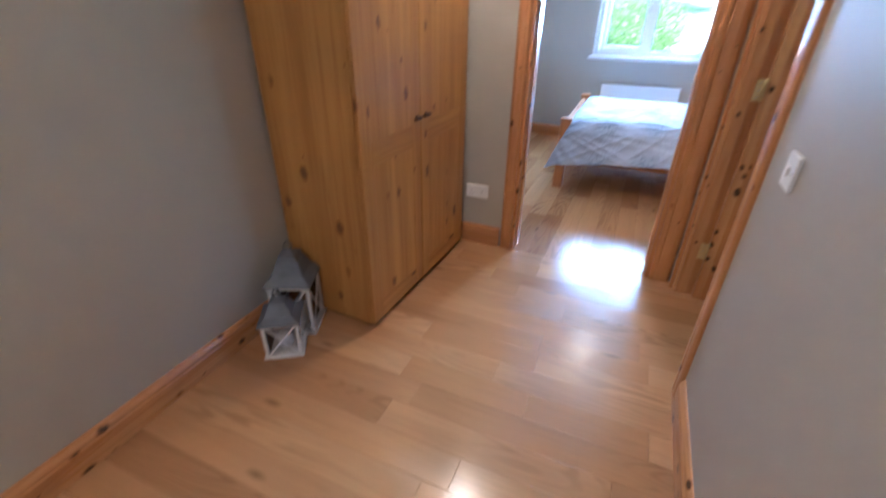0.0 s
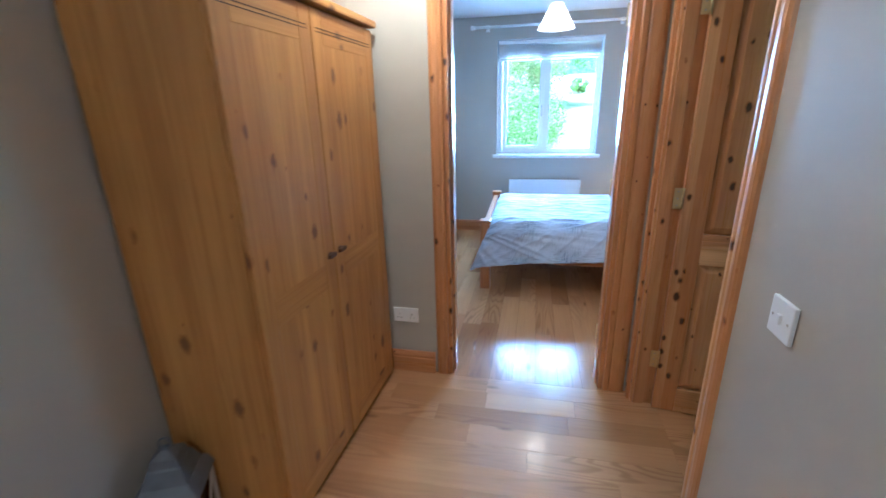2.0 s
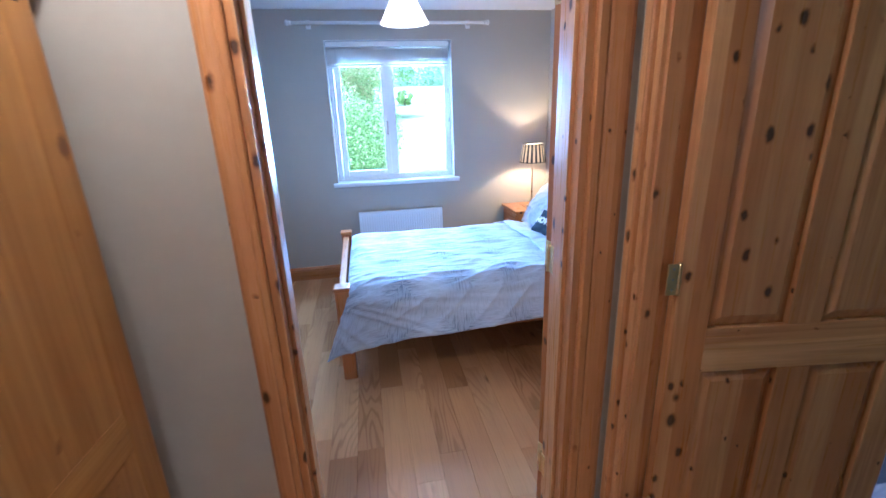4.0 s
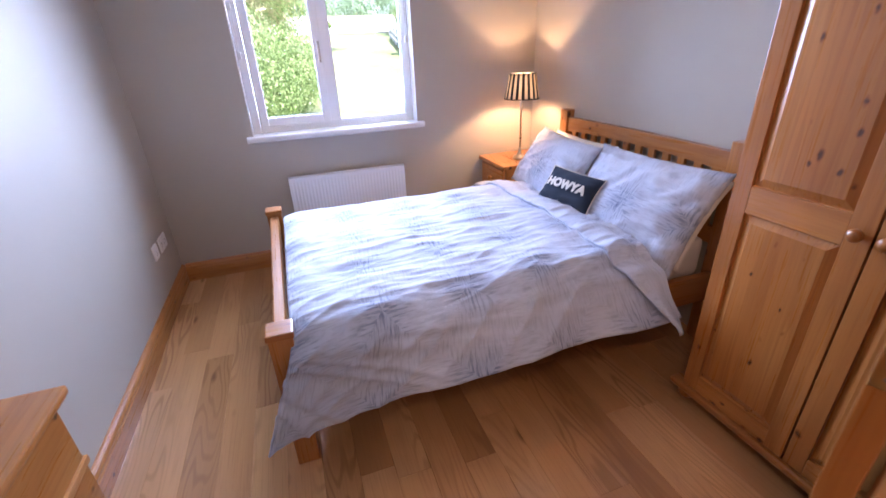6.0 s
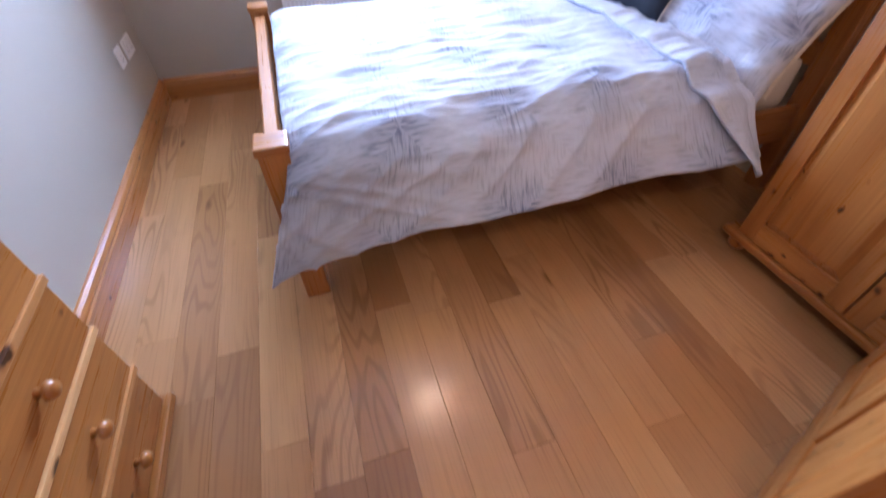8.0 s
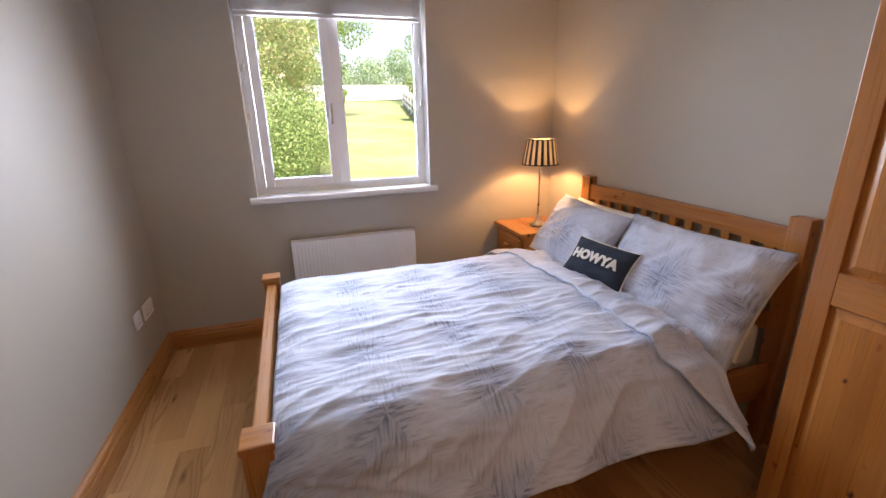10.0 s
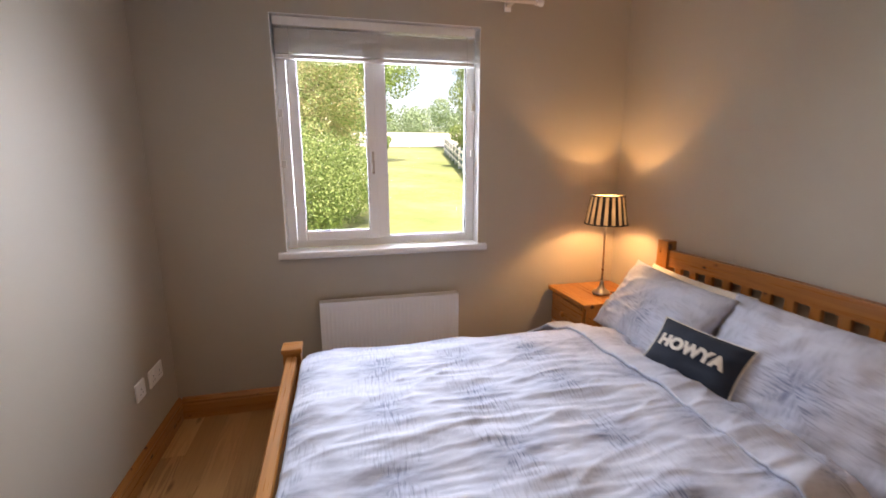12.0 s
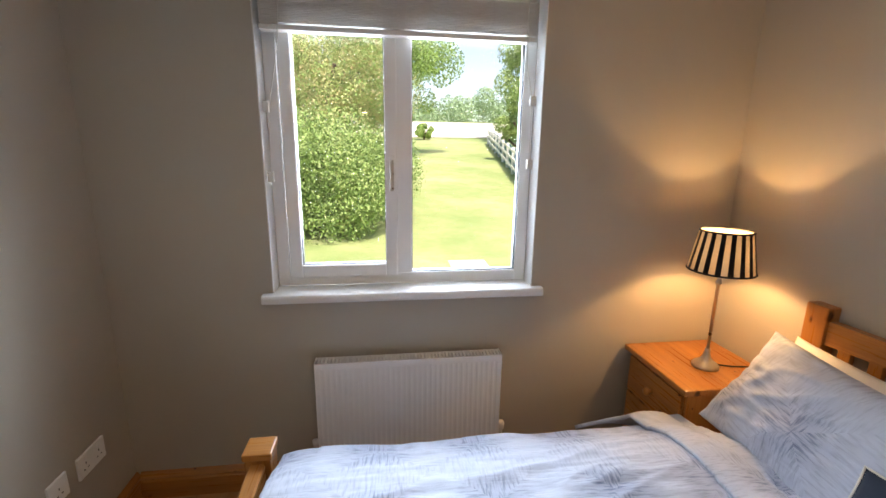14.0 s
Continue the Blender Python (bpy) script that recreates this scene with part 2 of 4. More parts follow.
def grass_ground(name):
    m, nt, p = material(name)
    n1 = tex(nt, "ShaderNodeTexNoise", coords(nt, (0.35,) * 3, spread=False), Scale=1.0, Detail=5.0, Roughness=0.65)
    n2 = tex(nt, "ShaderNodeTexNoise", coords(nt, (14,) * 3, spread=False), Scale=1.0, Detail=4.0, Roughness=0.7)
    c = ramp(nt, n1.outputs[0], (0.3, (0.17, 0.27, 0.08)), (0.5, (0.32, 0.37, 0.16)), (0.68, (0.46, 0.43, 0.25)))
    n3 = tex(nt, "ShaderNodeTexNoise", coords(nt, (2.2,) * 3, spread=False), Scale=1.0, Detail=6.0, Roughness=0.75)
    c = mix(nt, calc(nt, "MULTIPLY", ramp(nt, n3.outputs[0], (0.42, (0, 0, 0)), (0.62, (1, 1, 1))), 0.55), c, (0.17, 0.27, 0.075))
    c = mix(nt, calc(nt, "MULTIPLY", ramp(nt, n2.outputs[0], (0.4, (0, 0, 0)), (0.65, (1, 1, 1))), 0.45), c, (0.22, 0.29, 0.11))
    nt.links.new(c, p.inputs["Base Color"])
    p.inputs["Roughness"].default_value = 0.9
    bump(nt, p, n2.outputs[0], 0.6, 0.03)
    return m


HONEY, HONEY_D = (0.57, 0.292, 0.064), (0.41, 0.188, 0.036)
PINK, PINK_D = (0.82, 0.49, 0.205), (0.55, 0.26, 0.085)
AMBER, AMBER_D = (0.52, 0.225, 0.055), (0.38, 0.142, 0.030)
PINE = {(k, a): pine("pine_%s_%s" % (k, a), l, d, a, r, kn, ct, st, co, ks) for k, l, d, r, kn, ct, st, co, ks in (
    ("honey", HONEY, HONEY_D, 0.42, 0.92, 0.12, 0.28, (0.16, 0.062, 0.02), 0.36), ("pink", PINK, PINK_D, 0.30, 1.6, 0.35, 1.0, (0.03, 0.011, 0.005), 0.43), ("amber", AMBER, AMBER_D, 0.30, 1.4, 0.3, 0.35, (0.05, 0.017, 0.006), 0.31)) for a in "xyz"}
DARK_WOOD = plain("dark_stained_wood", (0.11, 0.048, 0.02), 0.45, wear=0.3)
OAK = oak_floor("oak_floor")
GAP = plain("dark_gap", (0.07, 0.038, 0.02), 0.8)
WALL = paint("greige_wall_paint", (0.462, 0.424, 0.356), 0.55)
CEIL = paint("white_ceiling_paint", (0.80, 0.79, 0.77), 0.8)
GLOSS = paint("white_gloss", (0.80, 0.80, 0.79), 0.25, 40, 0.04, 0.03)
PVC = plain("white_plastic", (0.88, 0.88, 0.87), 0.5, wear=0.03)
SEAL = plain("black_seal", (0.02, 0.02, 0.022), 0.6)
BRASS = plain("brass", (0.85, 0.66, 0.32), 0.34, 1.0, wear=0.3)
STEEL = plain("satin_nickel", (0.62, 0.58, 0.52), 0.32, 1.0, wear=0.2)
GLASS = clear_glass("window_glass")
LINEN = brushed_linen("printed_linen", (0.57, 0.62, 0.73), (0.16, 0.205, 0.34), 0.92)
WHITE_COTTON = paint("white_cotton", (0.82, 0.80, 0.76), 0.9, 500, 0.1, 0.05)
NAVY = paint("navy_canvas", (0.018, 0.030, 0.052), 0.9, 700, 0.5, 0.2)
LETTER = paint("cream_felt", (0.75, 0.72, 0.65), 0.9, 500, 0.3)
ZINC = plain("weathered_zinc", (0.23, 0.24, 0.26), 0.5, 0.35, wear=0.45, scale=14)
WHITEWASH = plain("whitewashed_wood", (0.78, 0.75, 0.70), 0.6, wear=0.2)
SHADE = shade_cloth("cream_shade_cloth", (0.50, 0.42, 0.32), 0.038)
BAND = plain("navy_ribbon", (0.012, 0.013, 0.02), 0.7)
PENDANT = shade_cloth("white_pendant_cloth", (0.88, 0.86, 0.82), 0.5)
BULB = plain("glowing_bulb", (1, 0.9, 0.75), 0.4, emit=25.0, emit_colour=(1.0, 0.75, 0.45))
BLIND = plain("white_blind_slats", (0.84, 0.82, 0.78), 0.5, wear=0.06)
CORD = plain("white_cord", (0.75, 0.74, 0.70), 0.8)
CABLE = plain("dark_cable", (0.03, 0.022, 0.018), 0.5)
BUSH_A = leaves("hedge_leaves", (0.09, 0.18, 0.04), (0.23, 0.37, 0.10), (0.42, 0.53, 0.21))
BUSH_B = leaves("autumn_leaves", (0.20, 0.36, 0.09), (0.42, 0.52, 0.21), (0.58, 0.45, 0.26))
BUSH_C = leaves("tree_leaves", (0.13, 0.25, 0.05), (0.25, 0.42, 0.10), (0.40, 0.53, 0.18))
# leaf greens paled so that the colour carries the distance haze
FAR_L = leaves("hazed_wood_leaves", (0.20, 0.32, 0.18), (0.26, 0.40, 0.22), (0.32, 0.46, 0.27))
BARK = plain("bark", (0.10, 0.075, 0.055), 0.9, wear=0.5, scale=12)
GRASS = grass_ground("lawn_grass")
GRAVEL = paint("pale_gravel", (0.78, 0.76, 0.72), 0.9, 30, 0.6, 0.2)
FENCE = plain("white_fence_paint", (0.78, 0.79, 0.79), 0.6)
MESH_GREEN = plain("teal_windbreak", (0.05, 0.20, 0.20), 0.8)

# ---- building helpers ----


def bx(bm, x0, x1, y0, y1, z0, z1, b=0.0, seg=2):
    m = Matrix.LocRotScale(((x0 + x1) / 2, (y0 + y1) / 2, (z0 + z1) / 2), None, (abs(x1 - x0), abs(y1 - y0), abs(z1 - z0)))
    made = bmesh.ops.create_cube(bm, size=1.0, matrix=m)
    if b:
        edges = list({e for v in made["verts"] for e in v.link_edges})
        bmesh.ops.bevel(bm, geom=edges, offset=b, segments=seg, affect="EDGES", profile=0.6)
    return bm


def boxes(*rows, b=0.0):
    bm = bmesh.new()
    for r in rows:
        bx(bm, *r, b=b)
    return bm


def extrude(outline, vec):
    """A prism from an outline of 3D points, along vec."""
    bm = bmesh.new()
    v = Vector(vec)
    a = [bm.verts.new(p) for p in outline]
    b = [bm.verts.new(Vector(p) + v) for p in outline]
    bm.faces.new(a)
    bm.faces.new(b[::-1])
    n = len(a)
    for i in range(n):
        bm.faces.new((a[i], b[i], b[(i + 1) % n], a[(i + 1) % n]))
    bmesh.ops.recalc_face_normals(bm, faces=bm.faces)
    return bm


def turned(profile, seg=24, m=Matrix()):
    """A turned solid from (radius, height) pairs."""
    bm = bmesh.new()
    rings = []
    for r, z in profile:
        rings.append([bm.verts.new(m @ Vector((r * math.cos(2 * math.pi * i / seg), r * math.sin(2 * math.pi * i / seg), z))) for i in range(seg)])
    for a, b in zip(rings, rings[1:]):
        for i in range(seg):
            bm.faces.new((a[i], a[(i + 1) % seg], b[(i + 1) % seg], b[i]))
    for ring, flip in ((rings[0], True), (rings[-1], False)):
        if profile[0 if flip else -1][0] > 1e-4:
            bm.faces.new(ring[::-1] if flip else ring)
    bmesh.ops.remove_doubles(bm, verts=bm.verts, dist=1e-5)
    bmesh.ops.recalc_face_normals(bm, faces=bm.faces)
    return bm


def tube(points, r, seg=8):
    """A round cable or rod along points."""
    bm = bmesh.new()
    rings = []
    for i, p in enumerate(points):
        p = Vector(p)
        d = (Vector(points[min(i + 1, len(points) - 1)]) - Vector(points[max(i - 1, 0)])).normalized()
        q = d.to_track_quat("Z", "Y")
        rings.append([bm.verts.new(p + q @ Vector((r * math.cos(2 * math.pi * k / seg), r * math.sin(2 * math.pi * k / seg), 0))) for k in range(seg)])
    for a, b in zip(rings, rings[1:]):
        for k in range(seg):
            bm.faces.new((a[k], a[(k + 1) % seg], b[(k + 1) % seg], b[k]))
    bm.faces.new(rings[0][::-1])
    bm.faces.new(rings[-1])
    return bm


def part(name, bm, mat, parent=None, label="", smooth=False, m=None):
    me = bpy.data.meshes.new(name)
    bm.to_mesh(me)
    bm.free()
    me.materials.append(mat)
    if smooth:
        for f in me.polygons:
            f.use_smooth = True
    ob = new(name, me)
    if parent is not None:
        ob.parent = parent
    if m is not None:
        ob.matrix_basis = m
    if label:
        ob["label"] = label
    return ob


def thing(name, m, label, category, group="", kind=""):
    ob = new(name)
    ob.empty_display_size = 0.1
    ob.matrix_basis = m
    return tagged(ob, label, category, group, kind)


def structure(name, bm, mat, label, category):
    return tagged(part(name, bm, mat), label, category, kind="structure")


# ---- plan ----
HL, HR = -0.90, 0.95          # hall walls
BL, BR = -0.69, 2.045          # bedroom side walls
WD, WI = 0.018, 0.17          # the wall with the bedroom door: hall face, bedroom face
WW = 3.15                     # window wall
HB = -4.2                     # back of the hall
CH = 2.43                     # ceiling
T = 0.13
DX0, DX1, DH = -0.03, 0.82, 2.03        # bedroom door opening
SY0, SY1 = -0.87, -0.045              # side door opening
WX0, WX1, WZ0, WZ1 = -0.05, 1.085, 0.93, 2.19

structure("wall_door", boxes((HL - T, DX0, WD, WI, 0, CH), (DX1, BR + T, WD, WI, 0, CH), (DX0, DX1, WD, WI, DH, CH)), WALL, "greige painted wall with a pine doorway", "wall")
structure("wall_hall_left", boxes((HL - T, HL, HB, WD, 0, CH)), WALL, "plain greige painted hall wall behind the wardrobe", "wall")
structure("wall_hall_right", boxes((HR, HR + 0.1, HB, SY0, 0, CH), (HR, HR + 0.1, SY1, WD, 0, CH), (HR, HR + 0.1, SY0, SY1, DH, CH)), WALL, "greige painted hall wall with a side doorway", "wall")
structure("wall_hall_back", boxes((HL - T, HR + 0.1, HB - T, HB, 0, CH)), WALL, "greige painted wall closing the hall", "wall")
structure("wall_side_room", boxes((HR + 0.1, 3.3, -2.6, -2.5, 0, CH), (3.3, 3.4, -2.6, WD, 0, CH)), WALL, "plain painted walls of the side room", "wall")
structure("wall_bedroom_left", boxes((BL - T, BL, WI, WW, 0, CH)), WALL, "greige painted bedroom wall with sockets", "wall")
structure("wall_bedroom_right", boxes((BR, BR + T, WI, WW, 0, CH)), WALL, "greige painted wall behind the headboard", "wall")
structure("wall_window", boxes((BL - T, WX0, WW, WW + 0.27, 0, CH), (WX1, BR + T, WW, WW + 0.27, 0, CH), (WX0, WX1, WW, WW + 0.27, 0, WZ0 - 0.03), (WX0, WX1, WW, WW + 0.27, WZ1, CH)), WALL, "greige painted outer wall with a window", "wall")
structure("ceiling", boxes((HL - T, 3.4, HB - T, WD, CH, CH + 0.12), (BL - T - 0.3, BR + T, WD, WW + 0.27, CH, CH + 0.12)), CEIL, "smooth white painted ceiling", "ceiling")
structure("window_reveal", boxes((WX0, WX0 + 0.004, WW - 0.001, 3.25, WZ0, WZ1), (WX1 - 0.004, WX1, WW - 0.001, 3.25, WZ0, WZ1), (WX0 + 0.004, WX1 - 0.004, WW - 0.001, 3.25, WZ1 - 0.004, WZ1)), GLOSS, "white painted window reveal", "reveal")

floor = structure("floor", boxes((HL - T, 3.4, HB - T, 3.42, -0.12, -0.016)), GAP, "varnished oak plank floor in mixed tones", "floor")

SKIRT = ((0, 0), (0.02, 0), (0.02, 0.088), (0.0165, 0.094), (0.0165, 0.100), (0.0185, 0.106), (0.013, 0.118), (0.006, 0.128), (0, 0.13))


def skirting(p0, p1, inward, kind="amber", deep=1.0):
    a, n = Vector((*p0, 0)), Vector((*inward, 0))
    d = Vector((*p1, 0)) - a
    bm = extrude([a + n * (u * deep) + Vector((0, 0, v)) for u, v in SKIRT], d)
    axis = "x" if abs(d.x) > abs(d.y) else "y"
    return structure("baseboard", bm, PINE[kind, axis], "varnished pine baseboard with a moulded top edge", "baseboard")


skirting((HL, -1.08), (HL, HB), (1, 0), "pink")
skirting((HL, -1.08), (HL, WD), (1, 0), "pink")
skirting((HL + 0.02, WD), (DX0 - 0.078, WD), (0, -1), "pink")
skirting((HR, HB), (HR, -0.955), (-1, 0), "pink")
skirting((BL, WI), (BL, 2.25), (1, 0), "amber", 1.3)
skirting((BL, 2.25), (BL, WW), (1, 0), "amber")
skirting((BL + 0.02, WW), (BR - 0.02, WW), (0, -1), "amber")
skirting((BR, WI), (BR, 1.284), (-1, 0), "amber")
skirting((DX1 + 0.08, WI), (BR - 0.02, WI), (0, 1), "amber")
skirting((BL + 0.02, WI), (DX0 - 0.08, WI), (0, 1), "amber")

# architraves: a moulded casing, from the opening's edge outward
CASE = ((0, 0), (0, 0.013), (0.004, 0.018), (0.016, 0.018), (0.021, 0.014), (0.026, 0.016), (0.046, 0.018), (0.058, 0.015), (0.066, 0.009), (0.07, 0.0))


def casing(foot, out, proud, height, kind="pink", width=1.0):
    o, n, f = Vector(out), Vector(proud), Vector(foot)
    bm = extrude([f + o * (u * width) + n * v for u, v in CASE], (0, 0, height))
    return structure("trim", bm, PINE[kind, "z"], "knotty pine door casing with a moulded profile", "door frame")


casing((DX0, WD, 0), (-1, 0, 0), (0, -1, 0), DH + 0.07)
casing((DX1, WD, 0), (1, 0, 0), (0, -1, 0), DH + 0.07, width=1.58)
casing((DX0, WI, 0), (-1, 0, 0), (0, 1, 0), DH + 0.07)
casing((DX1 + 0.012, WI, 0), (1, 0, 0), (0, 1, 0), DH + 0.07)
casing((HR, SY1, 0), (0, 1, 0), (-1, 0, 0), DH + 0.07, width=0.63)
casing((HR, SY0, 0), (0, -1, 0), (-1, 0, 0), DH + 0.07)
for y, n in ((WD, -1), (WI, 1)):
    bm = extrude([Vector((DX0 - 0.07, y, DH)) + Vector((0, n * v, u)) for u, v in CASE], (DX1 - DX0 + 0.14, 0, 0))
    bmesh.ops.translate(bm, verts=bm.verts, vec=(0, 0, 0.0705))
    structure("trim", bm, PINE["pink", "x"], "knotty pine casing over the doorway", "door frame")
# linings and stops
structure("trim", boxes((DX0 - 0.0, DX0 + 0.022, WD - 0.002, WI + 0.002, 0, DH), b=0.001), PINE["pink", "z"], "pine lining of the bedroom doorway", "door frame")
lining = structure("trim", boxes((DX1 - 0.022, DX1, WD - 0.002, WI + 0.002, 0, DH), b=0.001), PINE["pink", "z"], "pine lining of the bedroom doorway with brass hinges", "door frame")
structure("trim", boxes((DX0 + 0.022, DX1 - 0.022, WD - 0.002, WI + 0.002, DH - 0.022, DH)), PINE["pink", "x"], "pine lining over the bedroom doorway", "door frame")
for x0, x1 in ((DX0 + 0.022, DX0 + 0.034), (DX1 - 0.034, DX1 - 0.022)):
    structure("trim", boxes((x0, x1, 0.06, 0.125, 0, DH - 0.022), b=0.002), PINE["pink", "z"], "pine door stop strip", "door frame")
structure("trim", boxes((HR - 0.002, HR + 0.102, SY1 - 0.022, SY1, 0, DH), b=0.001), PINE["pink", "z"], "pine lining of the side doorway", "door frame")
structure("trim", boxes((HR - 0.002, HR + 0.102, SY0, SY0 + 0.022, 0, DH), b=0.001), PINE["pink", "z"], "pine lining of the side doorway", "door frame")
structure("trim", boxes((HR + 0.01, HR + 0.06, SY1 - 0.034, SY1 - 0.022, 0, DH), b=0.002), PINE["pink", "z"], "pine door stop strip", "door frame")
structure("trim", boxes((HR + 0.01, HR + 0.06, SY0 + 0.022, SY0 + 0.034, 0, DH), b=0.002), PINE["pink", "z"], "pine door stop strip", "door frame")


# ---- doors ----


def raised_panel(x0, x1, z0, z1, thick, lip):
    """A fielded panel, raised on both faces."""
    bm = bmesh.new()

    def ring(inset, y):
        return [bm.verts.new(v) for v in ((x0 + inset, y, z0 + inset), (x1 - inset, y, z0 + inset), (x1 - inset, y, z1 - inset), (x0 + inset, y, z1 - inset))]

    r = [ring(lip, -thick * 0.43), ring(0.004, -thick * 0.06), ring(0, -thick * 0.06), ring(0, thick * 0.06), ring(0.004, thick * 0.06), ring(lip, thick * 0.43)]
    bm.faces.new(r[0])
    bm.faces.new(r[-1][::-1])
    for a, b in zip(r, r[1:]):
        for i in range(4):
            j = (i + 1) % 4
            bm.faces.new((a[j], a[i], b[i], b[j]))
    bmesh.ops.recalc_face_normals(bm, faces=bm.faces)
    return bm


def panel_leaf(top, w, h, thick, kind, stile=0.1, rails=((0.0, 0.13), (0.78, 0.92), (1.87, 1.98)), muntin=0.1, lip=0.035):
    """Stiles, rails, muntins and fielded panels; the hinge edge at x = 0, the leaf along +x."""
    t = thick / 2
    for x0, x1 in ((0, stile), (w - stile, w)):
        part("stile", boxes((x0, x1, -t, t, 0, h), b=0.0025), PINE[kind, "z"], top)
    for z0, z1 in rails:
        part("rail", boxes((stile, w - stile, -t + 0.0006, t - 0.0006, z0, z1), b=0.0025), PINE[kind, "x"], top)
    cols = [(stile, w - stile)]
    if muntin:
        c = w / 2
        cols = [(stile, c - muntin / 2), (c + muntin / 2, w - stile)]
    for (a0, a1), (b0, b1) in zip(rails, rails[1:]):
        if muntin:
            part("muntin", boxes((w / 2 - muntin / 2, w / 2 + muntin / 2, -t + 0.001, t - 0.001, a1, b0), b=0.0025), PINE[kind, "z"], top)
        for x0, x1 in cols:
            part("panel", raised_panel(x0, x1, a1, b0, thick, lip), PINE[kind, "z"], top)


def hinge(parent, m, far_leaf=0.034):
    h = part("hinge", boxes((0, 0.034, 0, 0.003, -0.045, 0.045), (-far_leaf, 0, 0, 0.003, -0.045, 0.045), b=0.0008), BRASS, parent, "brass butt hinge", m=m)
    part("knuckle", turned([(0.0, -0.047), (0.0055, -0.046), (0.0055, -0.016), (0.0048, -0.015), (0.0055, -0.014), (0.0055, 0.014), (0.0048, 0.015), (0.0055, 0.016), (0.0055, 0.046), (0.0, 0.047)], 10), BRASS, h, smooth=True)
    for x in (-0.018, 0.018)[far_leaf < 0.02:]:
        for z in (-0.03, 0.0, 0.03):
            part("screw", turned([(0.0, 0), (0.0035, 0), (0.003, 0.0012), (0, 0.0012)], 8, pose(x, 0.0028, z, -90, 0, 0)), STEEL, h)
    return h


def lever(parent, m):
    h = part("handle", boxes((-0.02, 0.02, -0.006, 0.0, -0.07, 0.07), b=0.003), BRASS, parent, "brass lever handle", m=m)
    part("lever", tube([(0, -0.004, 0.02), (0, -0.04, 0.02), (-0.01, -0.048, 0.02), (-0.1, -0.048, 0.016)], 0.008), BRASS, h, smooth=True)


door_a = thing("door_1", pose(0.812, 0.2105, 0.008, 0, 0, 19), "open knotty pine panel door folded back to the bedroom wall", "door", kind="structure")
panel_leaf(door_a, 0.765, 1.98, 0.04, "amber")
lever(door_a, pose(0.715, 0.0, 1.0) @ pose(0, -0.021, 0))
for z in (0.26, 1.075, 1.86):
    hinge(lining, pose(0.7935, 0.178, z, 0, 0, -90), 0.006)
    part("hinge", boxes((-0.003, 0.0, -0.018, 0.018, z - 0.053, z + 0.037), b=0.0008), BRASS, door_a, "brass hinge leaf")
    for dz in (-0.038, -0.008, 0.022):
        part("screw", turned([(0.0, 0), (0.0035, 0), (0.003, 0.001), (0, 0.001)], 8, pose(-0.003, 0.004, z + dz, 0, -90, 0)), STEEL, door_a)

door_b = thing("door_2", pose(1.045, -0.092, 0.008, 0, 0, -7), "open knotty pine panel door swung into the side room", "door", kind="structure")
panel_leaf(door_b, 0.765, 1.98, 0.04, "pink")
for z in (0.29, 1.085, 1.84):
    hinge(door_b, pose(-0.004, -0.022, z - 0.008, 0, 0, 180), 0.006)

# ---- window ----
window = thing("window_1", pose(0, 0, 0), "white plastic casement window with two panes", "window", kind="structure")
FY0, FY1 = 3.25, 3.31
fx0, fx1, fz0, fz1 = WX0 + 0.004, WX1 - 0.004, 0.945, WZ1 - 0.004
part("window_frame", boxes((fx0, fx0 + 0.05, FY0, FY1, fz0, fz1), (fx1 - 0.05, fx1, FY0, FY1, fz0, fz1), (fx0 + 0.05, fx1 - 0.05, FY0, FY1, fz0, fz0 + 0.05), (fx0 + 0.05, fx1 - 0.05, FY0, FY1, fz1 - 0.05, fz1), (0.475, 0.545, FY0 - 0.004, FY1, fz0 + 0.05, fz1 - 0.05), b=0.004), PVC, window)
sash = part("sash", boxes((0.01, 0.062, FY0 - 0.016, FY1 - 0.01, 0.985, 2.135), (0.428, 0.48, FY0 - 0.016, FY1 - 0.01, 0.985, 2.135), (0.062, 0.428, FY0 - 0.016, FY1 - 0.01, 0.985, 1.04), (0.062, 0.428, FY0 - 0.016, FY1 - 0.01, 2.085, 2.135), b=0.005), PVC, window, "opening sash")
part("seal", boxes((0.060, 0.064, FY0 + 0.0, FY0 + 0.03, 1.038, 2.087), (0.426, 0.430, FY0, FY0 + 0.03, 1.038, 2.087), (0.064, 0.426, FY0, FY0 + 0.03, 1.038, 1.043), (0.064, 0.426, FY0, FY0 + 0.03, 2.082, 2.087)), SEAL, window, "black rubber seal")
part("seal", boxes((0.543, 0.548, FY0 + 0.01, FY0 + 0.03, 0.993, 2.137), (fx1 - 0.053, fx1 - 0.048, FY0 + 0.01, FY0 + 0.03, 0.993, 2.137), (0.548, fx1 - 0.053, FY0 + 0.01, FY0 + 0.03, 0.993, 0.998)), SEAL, window, "black rubber seal")
for x0, x1, z0, z1 in ((0.062, 0.428, 1.04, 2.085), (0.545, fx1 - 0.05, 0.995, 2.136)):
    pane = part("pane", boxes((x0, x1, FY0 + 0.018, FY0 + 0.022, z0, z1)), GLASS, window, "clear glass pane")
    pane.visible_shadow = False
hnd = part("handle", boxes((0.447, 0.467, FY0 - 0.028, FY0 - 0.016, 1.44, 1.52), b=0.004), PVC, window, "white window handle")
# white lever given nickel grey, so that its shade is in the colour
part("lever", boxes((0.449, 0.465, FY0 - 0.05, FY0 - 0.036, 1.37, 1.50), (0.452, 0.462, FY0 - 0.038, FY0 - 0.026, 1.475, 1.495), b=0.004), STEEL, hnd, "window lever, greyed to stand for its shade")
